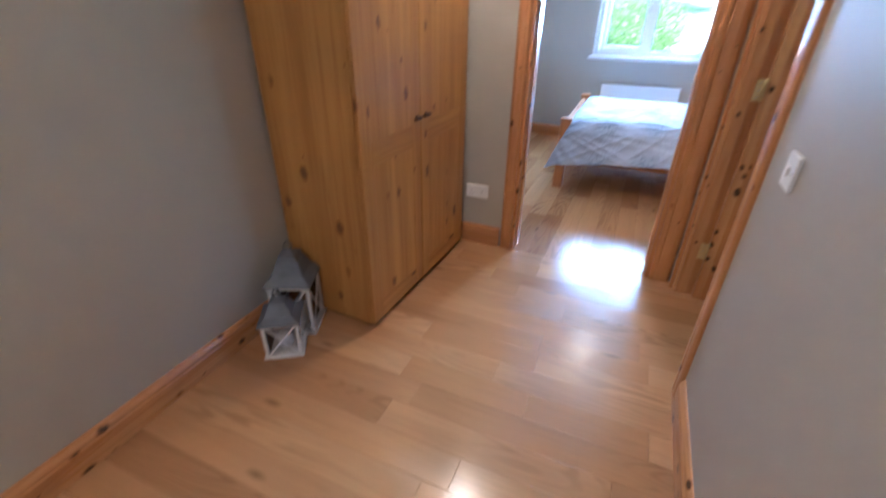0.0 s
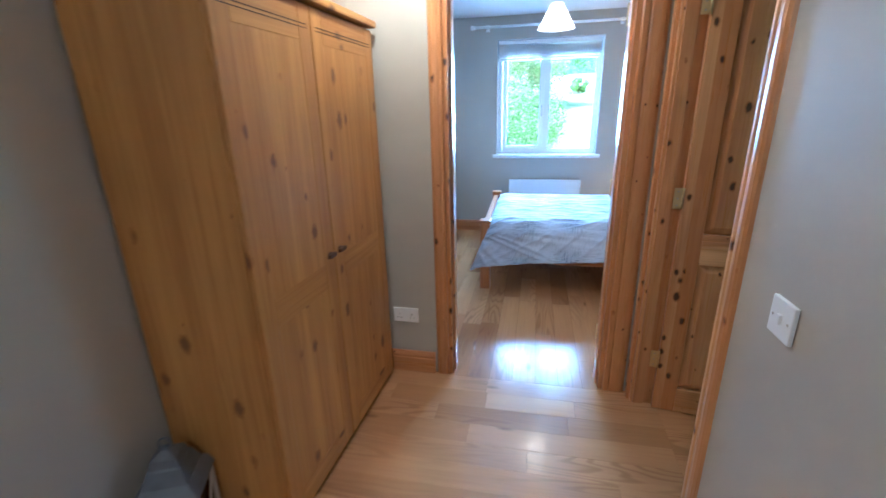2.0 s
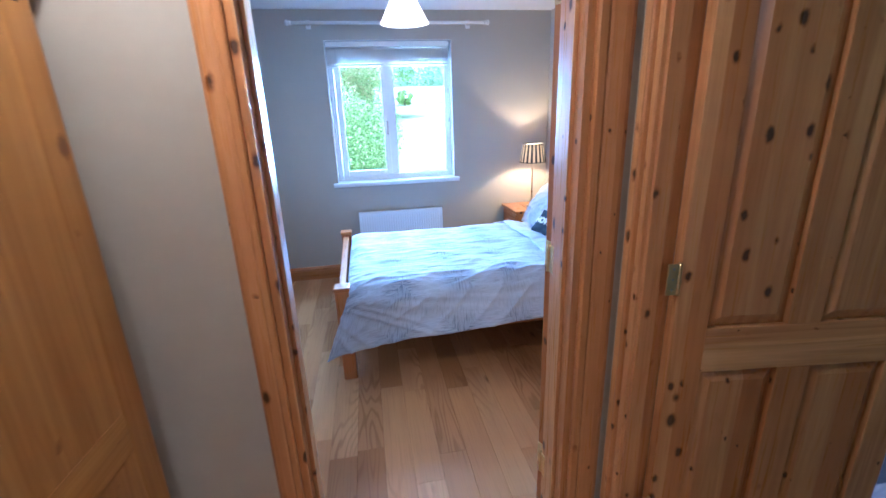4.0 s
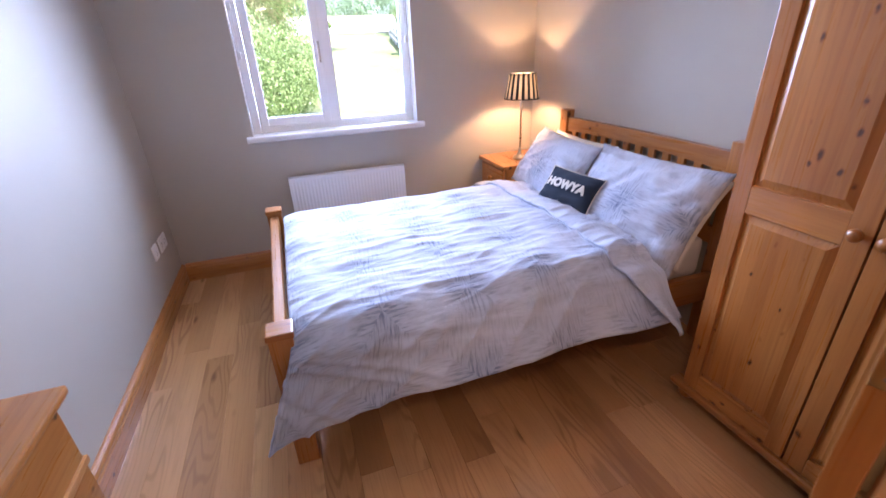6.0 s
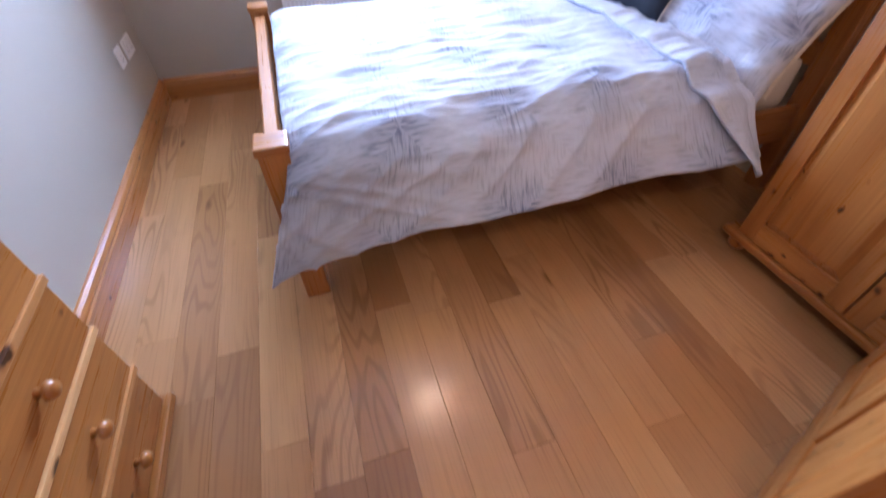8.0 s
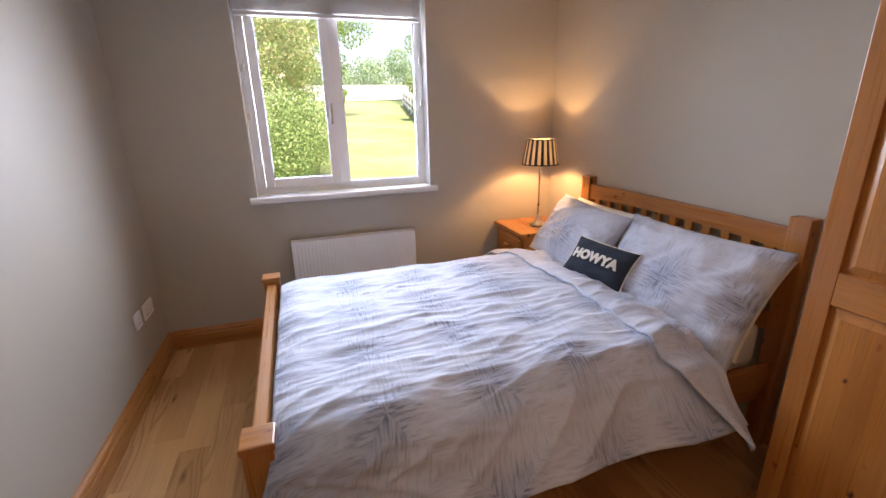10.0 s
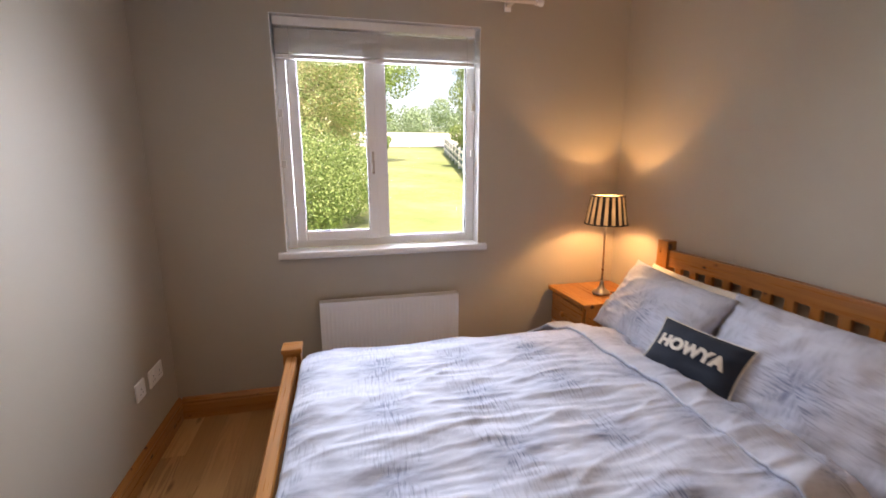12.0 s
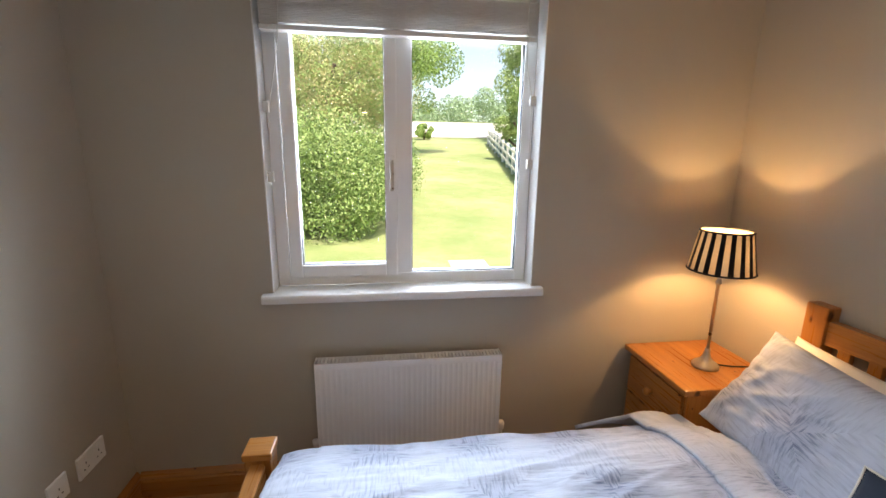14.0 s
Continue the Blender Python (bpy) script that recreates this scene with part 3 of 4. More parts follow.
part("window_sill", boxes((WX0, WX1, 3.149, 3.25, 0.9, 0.945)), GLOSS, window, "white painted inner sill")
bm = extrude([(WX0 - 0.038, y, z) for y, z in ((3.149, 0.945), (3.118, 0.945), (3.11, 0.941), (3.106, 0.932), (3.106, 0.918), (3.11, 0.909), (3.118, 0.905), (3.149, 0.905))], (WX1 - WX0 + 0.08, 0, 0))
part("sill_nose", bm, GLOSS, window, "rounded white sill edge")

# venetian blind drawn up in the reveal
blind = thing("venetian_blind", pose(0.51, 3.2, 2.185), "white venetian blind drawn up to the window head", "blind")
part("headrail", boxes((-0.548, 0.548, -0.025, 0.025, -0.045, -0.002), b=0.003), BLIND, blind)
for i in range(21):
    z = -0.062 - i * 0.0058
    part("slat", boxes((-0.543, 0.543, -0.024 + random.uniform(-.002, .002), 0.024, z - 0.0014, z + 0.0014)), BLIND, blind)
part("bottom_rail", boxes((-0.545, 0.545, -0.025, 0.025, -0.205, -0.186), b=0.004), BLIND, blind)
for x in (-0.36, 0.0, 0.36):
    part("tape", boxes((x - 0.0012, x + 0.0012, -0.0275, -0.0262, -0.19, -0.03)), BLIND, blind)
part("cord", tube([(-0.47, -0.03, -0.05), (-0.475, -0.031, -0.22), (-0.50, -0.03, -0.36), (-0.53, -0.03, -0.5), (-0.536, -0.03, -0.74)], 0.0022, 6), CORD, blind)
part("cord", tube([(0.50, -0.03, -0.05), (0.505, -0.03, -0.30), (0.535, -0.03, -0.42), (0.536, -0.03, -0.68)], 0.0022, 6), CORD, blind)
for x, z in ((-0.538, -0.47), (-0.538, -0.74), (0.538, -0.42), (0.538, -0.68)):
    part("cord_cleat", boxes((x - 0.012, x + 0.012, -0.04, -0.02, z - 0.035, z + 0.005), b=0.003), CORD, blind, "white cord cleat")

# curtain pole without curtains
pole = thing("curtain_pole", pose(0.54, 3.06, 2.31), "bare white wooden curtain pole above the window", "curtain pole")
part("pole", tube([(-0.83, 0, 0), (0.83, 0, 0)], 0.014, 16), GLOSS, pole, smooth=True)
for s in (-1, 1):
    part("finial", turned([(0.014, 0), (0.02, 0.004), (0.02, 0.012), (0.014, 0.016), (0.024, 0.03), (0.022, 0.045), (0.0, 0.056)], 16, pose(s * 0.83, 0, 0, 0, s * 90, 0)), GLOSS, pole, smooth=True)
    part("bracket", boxes((s * 0.7 - 0.012, s * 0.7 + 0.012, 0.0, 0.09, -0.012, 0.012), (s * 0.7 - 0.02, s * 0.7 + 0.02, 0.078, 0.09, -0.035, 0.035), b=0.003), GLOSS, pole)

# ---- radiator ----
rad = thing("radiator", pose(0.525, 3.15, 0.205), "white pressed steel panel radiator under the window", "radiator")
bm = bmesh.new()
N = 34
x0, x1 = -0.405, 0.405
pts = []
for i in range(N):
    a = x0 + 0.012 + (x1 - x0 - 0.024) * i / N
    s = (x1 - x0 - 0.024) / N
    pts += [(a + s * 0.15, 0), (a + s * 0.3, 0.004), (a + s * 0.7, 0.004), (a + s * 0.85, 0)]
outline = [(x0, -0.092)] + [(x, -0.092 + d * 0.3) for x, d in pts] + [(x1, -0.092)]
lo = [bm.verts.new((x, y, 0.03)) for x, y in outline]
hi = [bm.verts.new((x, y, 0.42)) for x, y in outline]
for i in range(len(lo) - 1):
    bm.faces.new((lo[i], lo[i + 1], hi[i + 1], hi[i]))
bx(bm, x0, x1, -0.094, -0.05, 0, 0.03, 0.003)
bx(bm, x0, x1, -0.094, -0.088, 0.42, 0.45, 0.002)
bx(bm, x0, x1, -0.052, -0.046, 0.03, 0.45)
part("panel", bm, PVC, rad, "ribbed white steel panel")
for xs0 in (x0 - 0.004, x1):
    part("side_cover", boxes((xs0, xs0 + 0.004, -0.096, -0.03, 0.0, 0.452), b=0.001), PVC, rad)
bm = bmesh.new()
for i in range(52):
    xx = x0 + 0.008 + i * 0.0155
    bx(bm, xx, xx + 0.007, -0.088, -0.036, 0.444, 0.449)
bx(bm, x0, x1, -0.04, -0.034, 0.44, 0.451)
part("top_grille", bm, PVC, rad, "slotted white grille")
for xs0 in (-0.3, 0.26):
    part("bracket", boxes((xs0, xs0 + 0.04, -0.036, 0, 0.05, 0.4)), PVC, rad)
part("valve", turned([(0.0, 0), (0.009, 0), (0.009, 0.03), (0.016, 0.032), (0.017, 0.06), (0.014, 0.068), (0.0, 0.07)], 14, pose(0.425, -0.07, 0.03)), PVC, rad, "white thermostatic valve", True)
part("pipe", tube([(0.425, -0.07, 0.03), (0.425, -0.07, -0.205)], 0.0075), STEEL, rad, smooth=True)
part("valve", turned([(0.0, 0), (0.009, 0), (0.009, 0.03), (0.013, 0.032), (0.013, 0.05), (0.0, 0.052)], 14, pose(-0.425, -0.07, 0.02)), PVC, rad, "white lockshield valve", True)
part("pipe", tube([(-0.425, -0.07, 0.02), (-0.425, -0.07, -0.205)], 0.0075), STEEL, rad, smooth=True)

# ---- furniture parts ----


def knob(parent, m, mat=None, r=0.019):
    return part("knob", turned([(0.0, 0), (0.010, 0), (0.0075, 0.008), (0.009, 0.012), (r, 0.018), (r * 1.02, 0.024), (r * 0.8, 0.032), (0.0, 0.036)], 16, m), mat or PINE["amber", "z"], parent, smooth=True)


def cloth(nu, nv, fn, uv, thick=0.0):
    """A sheet of nu x nv cells; fn gives its place and uv its print, both from 0..1."""
    bm = bmesh.new()
    lay = bm.loops.layers.uv.new("UVMap")
    grid = [[bm.verts.new(fn(i / nu, j / nv)) for j in range(nv + 1)] for i in range(nu + 1)]
    for i in range(nu):
        for j in range(nv):
            f = bm.faces.new((grid[i][j], grid[i + 1][j], grid[i + 1][j + 1], grid[i][j + 1]))
            f.smooth = True
            for lp, (a, b) in zip(f.loops, ((i, j), (i + 1, j), (i + 1, j + 1), (i, j + 1))):
                lp[lay].uv = uv(a / nu, b / nv)
    return bm


def pillow(w, h, d, seed, n=48):
    """A stuffed pillow lying in its xy plane, with pinched corners."""
    bm = bmesh.new()
    lay = bm.loops.layers.uv.new("UVMap")
    for s in (1, -1):
        grid = []
        for i in range(n + 1):
            row = []
            for j in range(n + 1):
                a, b = 2 * i / n - 1, 2 * j / n - 1
                pa, pb = 1 - 0.055 * (1 - b * b) , 1 - 0.07 * (1 - a * a)
                x, y = a * w / 2 * (1 - 0.06 * (1 - abs(b) ** 2) * abs(a)), b * h / 2 * (1 - 0.07 * (1 - abs(a) ** 2) * abs(b))
                prof = max(0.0, (1 - abs(a) ** 2.6) * (1 - abs(b) ** 2.6)) ** 0.55
                z = s * d / 2 * prof
                q = Vector((x * 7 + seed, y * 7, s * 3.1))
                wr = noise.noise(q) * 0.5 + noise.noise(q * 2.3) * 0.35
                z += s * 0.020 * wr * min(1, prof * 2.2)
                rad = math.atan2(b, a)
                pull = (1 - abs(noise.noise(Vector((rad * 3.2 + seed, abs(a) + abs(b), s * 2.0))))) ** 5
                z -= s * 0.016 * pull * max(abs(a), abs(b)) ** 2 * min(1, prof * 2.5) * (d / 0.17)
                flat = (1 - abs(noise.noise(Vector((x * 5 + y * 3 + seed, y * 14 - x * 4, s * 5.0))))) ** 6
                z += s * 0.010 * flat * min(1, prof * 2.0) * (d / 0.17)
                row.append(bm.verts.new((x, y, z)))
            grid.append(row)
        for i in range(n):
            for j in range(n):
                vs = (grid[i][j], grid[i + 1][j], grid[i + 1][j + 1], grid[i][j + 1])
                f = bm.faces.new(vs if s > 0 else vs[::-1])
                f.smooth = True
                for lp in f.loops:
                    lp[lay].uv = (lp.vert.co.x + seed, lp.vert.co.y + seed * 0.3)
    bmesh.ops.remove_doubles(bm, verts=bm.verts, dist=1e-5)
    return bm


# ---- bed ----
B0, B1 = 1.285, 2.665      # outer sides
bed = thing("bed", pose(0, 0, 0), "pine double bed with slatted headboard, made up", "bed")
for y0, y1 in ((B0, B0 + 0.08), (B1 - 0.08, B1)):
    k = -0.022 if y0 > 2 else 0.0
    part("post", boxes((k - 0.008, k + 0.072, y0, y1, 0, 0.577), b=0.004), PINE["amber", "z"], bed)
    part("post_cap", boxes((k - 0.014, k + 0.078, y0 - 0.006, y1 + 0.006, 0.577, 0.602), b=0.006), PINE["amber", "x"], bed)
    part("post", boxes((1.985, 2.042, y0, y1, 0, 1.012), b=0.005), PINE["amber", "z"], bed)
part("foot_rail", extrude([(0.006, B0 + 0.08, 0.50), (0.054, B0 + 0.08, 0.50), (0.054, B0 + 0.08, 0.557), (0.048, B0 + 0.08, 0.563), (0.012, B0 + 0.08, 0.563), (0.006, B0 + 0.08, 0.557)], (-0.022, B1 - B0 - 0.16, 0)), PINE["amber", "y"], bed)
part("foot_rail", boxes((0.004, 0.036, B0 + 0.08, B1 - 0.08, 0.24, 0.36), b=0.004), PINE["amber", "y"], bed)
for i in range(8):
    y = B0 + 0.19 + i * (B1 - B0 - 0.38) / 7
    part("foot_slat", boxes((0.01, 0.028, y - 0.02, y + 0.02, 0.36, 0.50)), PINE["amber", "z"], bed)
for y0, y1 in ((B0 + 0.02, B0 + 0.048), (B1 - 0.048, B1 - 0.02)):
    part("side_rail", boxes((0.072, 1.985, y0, y1, 0.24, 0.39), b=0.004), PINE["amber", "x"], bed)
prof = []
for i in range(25):
    a = i / 24
    y = B0 + 0.08 + (B1 - B0 - 0.16) * a
    prof.append((1.998, y, 0.968 - 0.006 * abs(2 * a - 1) ** 1.5))
bm = extrude(prof + [(1.998, p[1], 0.872 + 0.02 * (1 - abs(2 * k / 24 - 1) ** 2)) for k, p in reversed(list(enumerate(prof)))], (0.034, 0, 0))
part("head_rail", bm, PINE["amber", "y"], bed, "bowed top rail")
part("head_rail", boxes((1.998, 2.032, B0 + 0.08, B1 - 0.08, 0.52, 0.60), b=0.004), PINE["amber", "y"], bed)
for i in range(12):
    y = B0 + 0.145 + i * (B1 - B0 - 0.29) / 11
    part("head_slat", boxes((2.005, 2.025, y - 0.021, y + 0.021, 0.60, 0.90), b=0.002), PINE["amber", "z"], bed)
part("slat_base", boxes(*[(0.1 + i * 0.135, 0.17 + i * 0.135, B0 + 0.05, B1 - 0.05, 0.33, 0.35) for i in range(14)]), PINE["amber", "y"], bed)

mattress = tagged(part("mattress", boxes((0.08, 1.975, B0 + 0.085, B1 - 0.085, 0.352, 0.553), b=0.035), WHITE_COTTON), "white mattress lying on the pine bed", "mattress")

TOPZ = 0.597


def drape(x, s, lift=0.0):
    """The duvet's cross-section: s = 0 at the near hem, over the top, to 1 at the far hem."""
    near = 0.331 - 0.096 * x - 0.03 * math.sin(math.pi * min(x, 1.6) / 1.6)
    far = 0.20
    width = B1 - B0 - 0.03
    run = s * (near + width + far)
    r = 0.05
    if run < near:
        k = run / near
        out = (0.065 + 0.065 * x) * (1 - k) ** 1.2 + 0.012 * math.sin(x * 9 + 1.2) * (1 - k)
        y, z = B0 - 0.02 - out, TOPZ - r - (near - run)
        if k > 0.85:
            y += 0.03 * ((k - 0.85) / 0.15) ** 2
    elif run < near + width:
        k = (run - near) / width
        y = B0 + 0.01 + k * width
        edge = min(k, 1 - k) * width
        z = TOPZ - r * (1.0 if k < 0.5 else 1.35) * max(0.0, 1 - edge / (0.13 if k < 0.5 else 0.26)) ** 2.2 + 0.012 * math.sin(math.pi * k)
    else:
        k = (run - near - width) / far
        y, z = B1 + 0.015 + 0.02 * k, TOPZ - r * 1.35 - (run - near - width)
    q = Vector((x * 2.2, run * 3.2, 4.0))
    r2 = Vector((x * 1.6 + run * 1.2, run * 9 - x * 2.5, 7.0))
    crease = (1 - abs(noise.noise(r2))) ** 6
    z += (0.012 * noise.noise(q) + 0.010 * noise.noise(q * 2.1) + 0.005 * noise.noise(q * 5.5) + 0.010 * crease * (0.4 + noise.noise(q * 0.7))) * (1.0 if near < run else 0.5)
    # long sharp creases along the bed, and folds that fan out from the foot corner down the hanging side
    for k, (fx, fr, amp) in enumerate(((1.3, 8.0, 0.013), (2.1, 15.0, 0.007), (3.4, 27.0, 0.0035))):
        w = noise.noise(Vector((x * 2.0, run * 2.6, 11.0 + k))) * 0.6
        ridge = (1 - abs(noise.noise(Vector((x * fx + 3 * k, run * fr + w + 0.9 * x, 21.0 + k))))) ** 7
        where = max(0.0, 0.45 + noise.noise(Vector((x * 2.3, run * 2.0, 31.0 + k))))
        z += amp * ridge * where * (1.0 if run > near else 0.35)
    if run < near:
        h = near - run
        fan = math.atan2(h + 0.02, x + 0.12)
        fl = noise.noise(Vector((fan * 7.5, h * 1.2, 2.0)))
        y -= 0.022 * (1 - abs(fl)) ** 6 * min(1.0, h / 0.08) * max(0.25, 1 - x / 1.5)
        y -= 0.012 * (1 - abs(noise.noise(Vector((x * 5 + h * 6, h * 2, 5.0))))) ** 6
    y += (0.016 * noise.noise(q * 1.6 + Vector((9, 0, 0)))) * (1.0 if run < near else 0.3)
    return y, z + lift, run


def duvet_at(u, v):
    x = 0.064 + u * 1.52
    y, z, run = drape(x, v)
    hang = max(0.0, 0.57 - z) if y < B0 + 0.02 else 0.0
    x = x - (1 - u) ** 3 * 0.40 * hang - (0.02 * hang * math.sin(v * 20))
    if u < 0.06:
        z -= 0.02 * (1 - u / 0.06) ** 2
    return Vector((x, y, z))


duvet = tagged(part("duvet", cloth(190, 250, duvet_at, lambda u, v: (u * 1.5, v * 1.9)), LINEN), "white duvet with grey feathery print spread over the bed", "duvet")
sol = duvet.modifiers.new("thickness", "SOLIDIFY")
sol.thickness, sol.offset = 0.012, -1


def band_at(u, v):
    # turned-down end: rolls from the fold line back towards the pillows
    x = 1.375 + u * 0.21
    y, z, run = drape(min(x, 1.6), v * 0.955)
    rise = 0.024 * math.sin(math.pi * min(1, u * 1.15 + 0.12)) ** 0.6
    if y < B0 + 0.01:
        hang = max(0.0, 0.57 - z)
        y -= 0.028 + 0.22 * hang
        x += (1.515 - x) * min(0.9, (hang / 0.19) ** 1.2 * 0.85)
        z -= 0.08 * hang * (1 - abs(u - 0.5))
    elif y > B1:
        drop = max(0.0, 0.57 - z)
        y += 0.01 + drop * 0.9
        x -= drop * 0.3
    z += rise
    if v > 0.9:
        x -= 0.13 * ((v - 0.9) / 0.1) ** 2 * (1 - u)
    q = Vector((x * 6, run * 5, 1.5))
    return Vector((x, y, z + 0.008 * noise.noise(q)))


band = part("turned_down_edge", cloth(30, 220, band_at, lambda u, v: (u * 0.3 + 3.1, v * 1.9)), LINEN, duvet, "turned-down top edge")
sol = band.modifiers.new("thickness", "SOLIDIFY")
sol.thickness, sol.offset = 0.014, -1


def place_pillow(name, mat, w, h, d, seed, m, label, group):
    return tagged(part(name, pillow(w, h, d, seed), mat, m=m), label, "pillow", group)


# pillows lean on the headboard: their width along y, their height up the slope
def leaning(x, y, z, lean, turn=0.0, roll=0.0):
    return pose(x, y, z) @ pose(0, 0, 0, 0, 0, turn) @ pose(0, 0, 0, 0, -lean, 0) @ pose(0, 0, 0, 0, 0, 90 + roll)


place_pillow("pillow", WHITE_COTTON, 0.72, 0.46, 0.13, 5.0, leaning(1.84, 1.65, 0.65, 58, 3), "plain white pillow leaning on the headboard", "white pillows")
place_pillow("pillow", WHITE_COTTON, 0.66, 0.42, 0.13, 7.0, leaning(1.855, 2.33, 0.69, 62, -2), "plain white pillow leaning on the headboard", "white pillows")
place_pillow("pillow", LINEN, 0.78, 0.53, 0.18, 1.0, leaning(1.745, 1.635, 0.68, 56, 4, 0), "white pillow with grey brush-stroke print", "printed pillows")
place_pillow("pillow", LINEN, 0.68, 0.42, 0.17, 2.0, leaning(1.71, 2.32, 0.725, 55, -3, -2), "white pillow with grey brush-stroke print", "printed pillows")

CUSH = leaning(1.58, 1.93, 0.695, 52, 15, 177)
cushion = thing("cushion", CUSH, "small navy cushion lettered HOWYA with pale piping", "cushion")
part("cover", pillow(0.36, 0.21, 0.09, 11.0, 20), NAVY, cushion)
part("piping", tube([(0.18 * a * (1 - 0.06 * (1 - b * b) * abs(a)), 0.105 * b * (1 - 0.07 * (1 - a * a) * abs(b)), 0) for a, b in
     [(-1 + 0.1 * k, -1) for k in range(20)] + [(1, -1 + 0.2 * k) for k in range(10)] + [(1 - 0.1 * k, 1) for k in range(20)] + [(-1, 1 - 0.2 * k) for k in range(11)]], 0.0035, 6), LETTER, cushion, "cream piping")
txt = bpy.data.curves.new("lettering", "FONT")
txt.body, txt.size, txt.align_x, txt.align_y, txt.extrude, txt.space_character = "HOWYA", 0.064, "CENTER", "CENTER", 0.001, 1.06
txt.offset = 0.004
tmp = new("lettering", txt)
bpy.context.view_layer.update()
me = bpy.data.meshes.new_from_object(tmp.evaluated_get(bpy.context.evaluated_depsgraph_get()))
bpy.data.objects.remove(tmp)
for v in me.vertices:
    a, b = v.co.x / 0.18, v.co.y / 0.105
    v.co.z += 0.05 * (max(0, (1 - abs(a) ** 2.6) * (1 - abs(b) ** 2.6)) ** 0.55) + 0.006
me.materials.clear()
me.materials.append(LETTER)
lett = new("lettering", me)
lett.parent = cushion
lett["label"] = "cream capital letters"

# ---- bedside table and lamp ----
ns = thing("bedside_table", pose(1.585, 2.71, 0), "pine bedside table with drawers in the corner", "bedside table")
part("body", boxes((0.012, 0.43, 0.01, 0.40, 0.04, 0.615), b=0.003), PINE["amber", "z"], ns)
part("top", boxes((-0.015, 0.44, -0.008, 0.425, 0.615, 0.642), b=0.007), PINE["amber", "y"], ns)
part("plinth", boxes((0.02, 0.425, 0.02, 0.39, 0, 0.04)), PINE["amber", "y"], ns)
for i in range(3):
    z = 0.065 + i * 0.182
    dr = part("drawer", boxes((-0.004, 0.012, 0.025, 0.385, z, z + 0.172), b=0.004), PINE["amber", "y"], ns)
    knob(dr, pose(-0.004, 0.205, z + 0.086, 0, -90, 0))

tl = thing("table_lamp", pose(1.795, 2.88, 0.642), "lit bedside lamp with a striped shade and metal stem", "lamp")
part("base", turned([(0.0, 0), (0.052, 0), (0.053, 0.010), (0.047, 0.018), (0.030, 0.028), (0.019, 0.042), (0.011, 0.07), (0.012, 0.085), (0.0, 0.085)], 28), STEEL, tl, smooth=True)
part("stem", turned([(0.0065, 0.08), (0.0065, 0.37), (0.011, 0.375), (0.012, 0.385), (0.0065, 0.392), (0.010, 0.40), (0.011, 0.44), (0.0, 0.44)], 14), STEEL, tl, smooth=True)
part("bulb", turned([(0.0, 0.46), (0.012, 0.462), (0.014, 0.48), (0.02, 0.505), (0.02, 0.525), (0.012, 0.545), (0, 0.55)], 14), BULB, tl, "glowing bulb", True).visible_shadow = False
R0, R1, Z0, Z1 = 0.122, 0.094, 0.435, 0.60
bm = turned([(R0, Z0), (R1, Z1)], 64)
for f in [f for f in bm.faces if len(f.verts) > 4]:
    bm.faces.remove(f)
part("shade", bm, SHADE, tl, "cream cloth shade", True)
for i in range(18):
    a0, a1 = 2 * math.pi * i / 18, 2 * math.pi * (i + 0.48) / 18
    bm = bmesh.new()
    ring = [[bm.verts.new(((r + 0.002) * math.cos(a0 + (a1 - a0) * k / 3), (r + 0.002) * math.sin(a0 + (a1 - a0) * k / 3), z)) for k in range(4)] for r, z in ((R0, Z0), (R1, Z1))]
    for k in range(3):
        bm.faces.new((ring[0][k], ring[0][k + 1], ring[1][k + 1], ring[1][k]))
    bmesh.ops.solidify(bm, geom=bm.faces[:], thickness=-0.0012)
    part("stripe", bm, BAND, tl, "dark ribbon stripe")
for r, z in ((R0, Z0), (R1, Z1)):
    part("trim", tube([((r + 0.001) * math.cos(2 * math.pi * k / 40), (r + 0.001) * math.sin(2 * math.pi * k / 40), z) for k in range(41)], 0.004, 6), BAND, tl, "dark shade edge")
part("cable", tube([(0.06, 0, 0.005), (0.11, -0.02, 0.004), (0.17, -0.03, 0.004), (0.25, -0.06, 0.004)], 0.003, 6), CABLE, tl, "dark flex")

# ---- pendant and hall light ----


def pendant(m, label, drop, r0, r1, h):
    p = thing("pendant_lamp", m, label, "ceiling lamp")
    part("ceiling_rose", turned([(0.0, 0), (0.045, 0), (0.045, -0.012), (0.025, -0.03), (0, -0.03)], 20), PVC, p, smooth=True)
    part("flex", tube([(0, 0, -0.02), (0, 0, -drop + h)], 0.003, 6), CORD, p)
    bm = turned([(r0, -drop), (r1, -drop + h)], 40)
    for f in [f for f in bm.faces if len(f.verts) > 4]:
        bm.faces.remove(f)
    part("shade", bm, PENDANT, p, "white conical shade", True)
    part("bulb", turned([(0.0, -drop + 0.005), (0.02, -drop + 0.012), (0.028, -drop + 0.035), (0.02, -drop + 0.06), (0.012, -drop + 0.09), (0.0, -drop + 0.1)], 14), BULB, p, "glowing bulb", True).visible_shadow = False
    return p


pendant(pose(0.53, 1.77, CH), "lit white conical pendant lamp hanging from the ceiling", 0.37, 0.145, 0.045, 0.18)
# the second fixture, at y = -3.3, is made up to hold the added fill
for x, y in ((-0.12, -0.42), (0.1, -3.3)):
    pendant(pose(x, y, CH), "lit small white ceiling lamp, unseen in the hall", 0.19, 0.12, 0.05, 0.12)

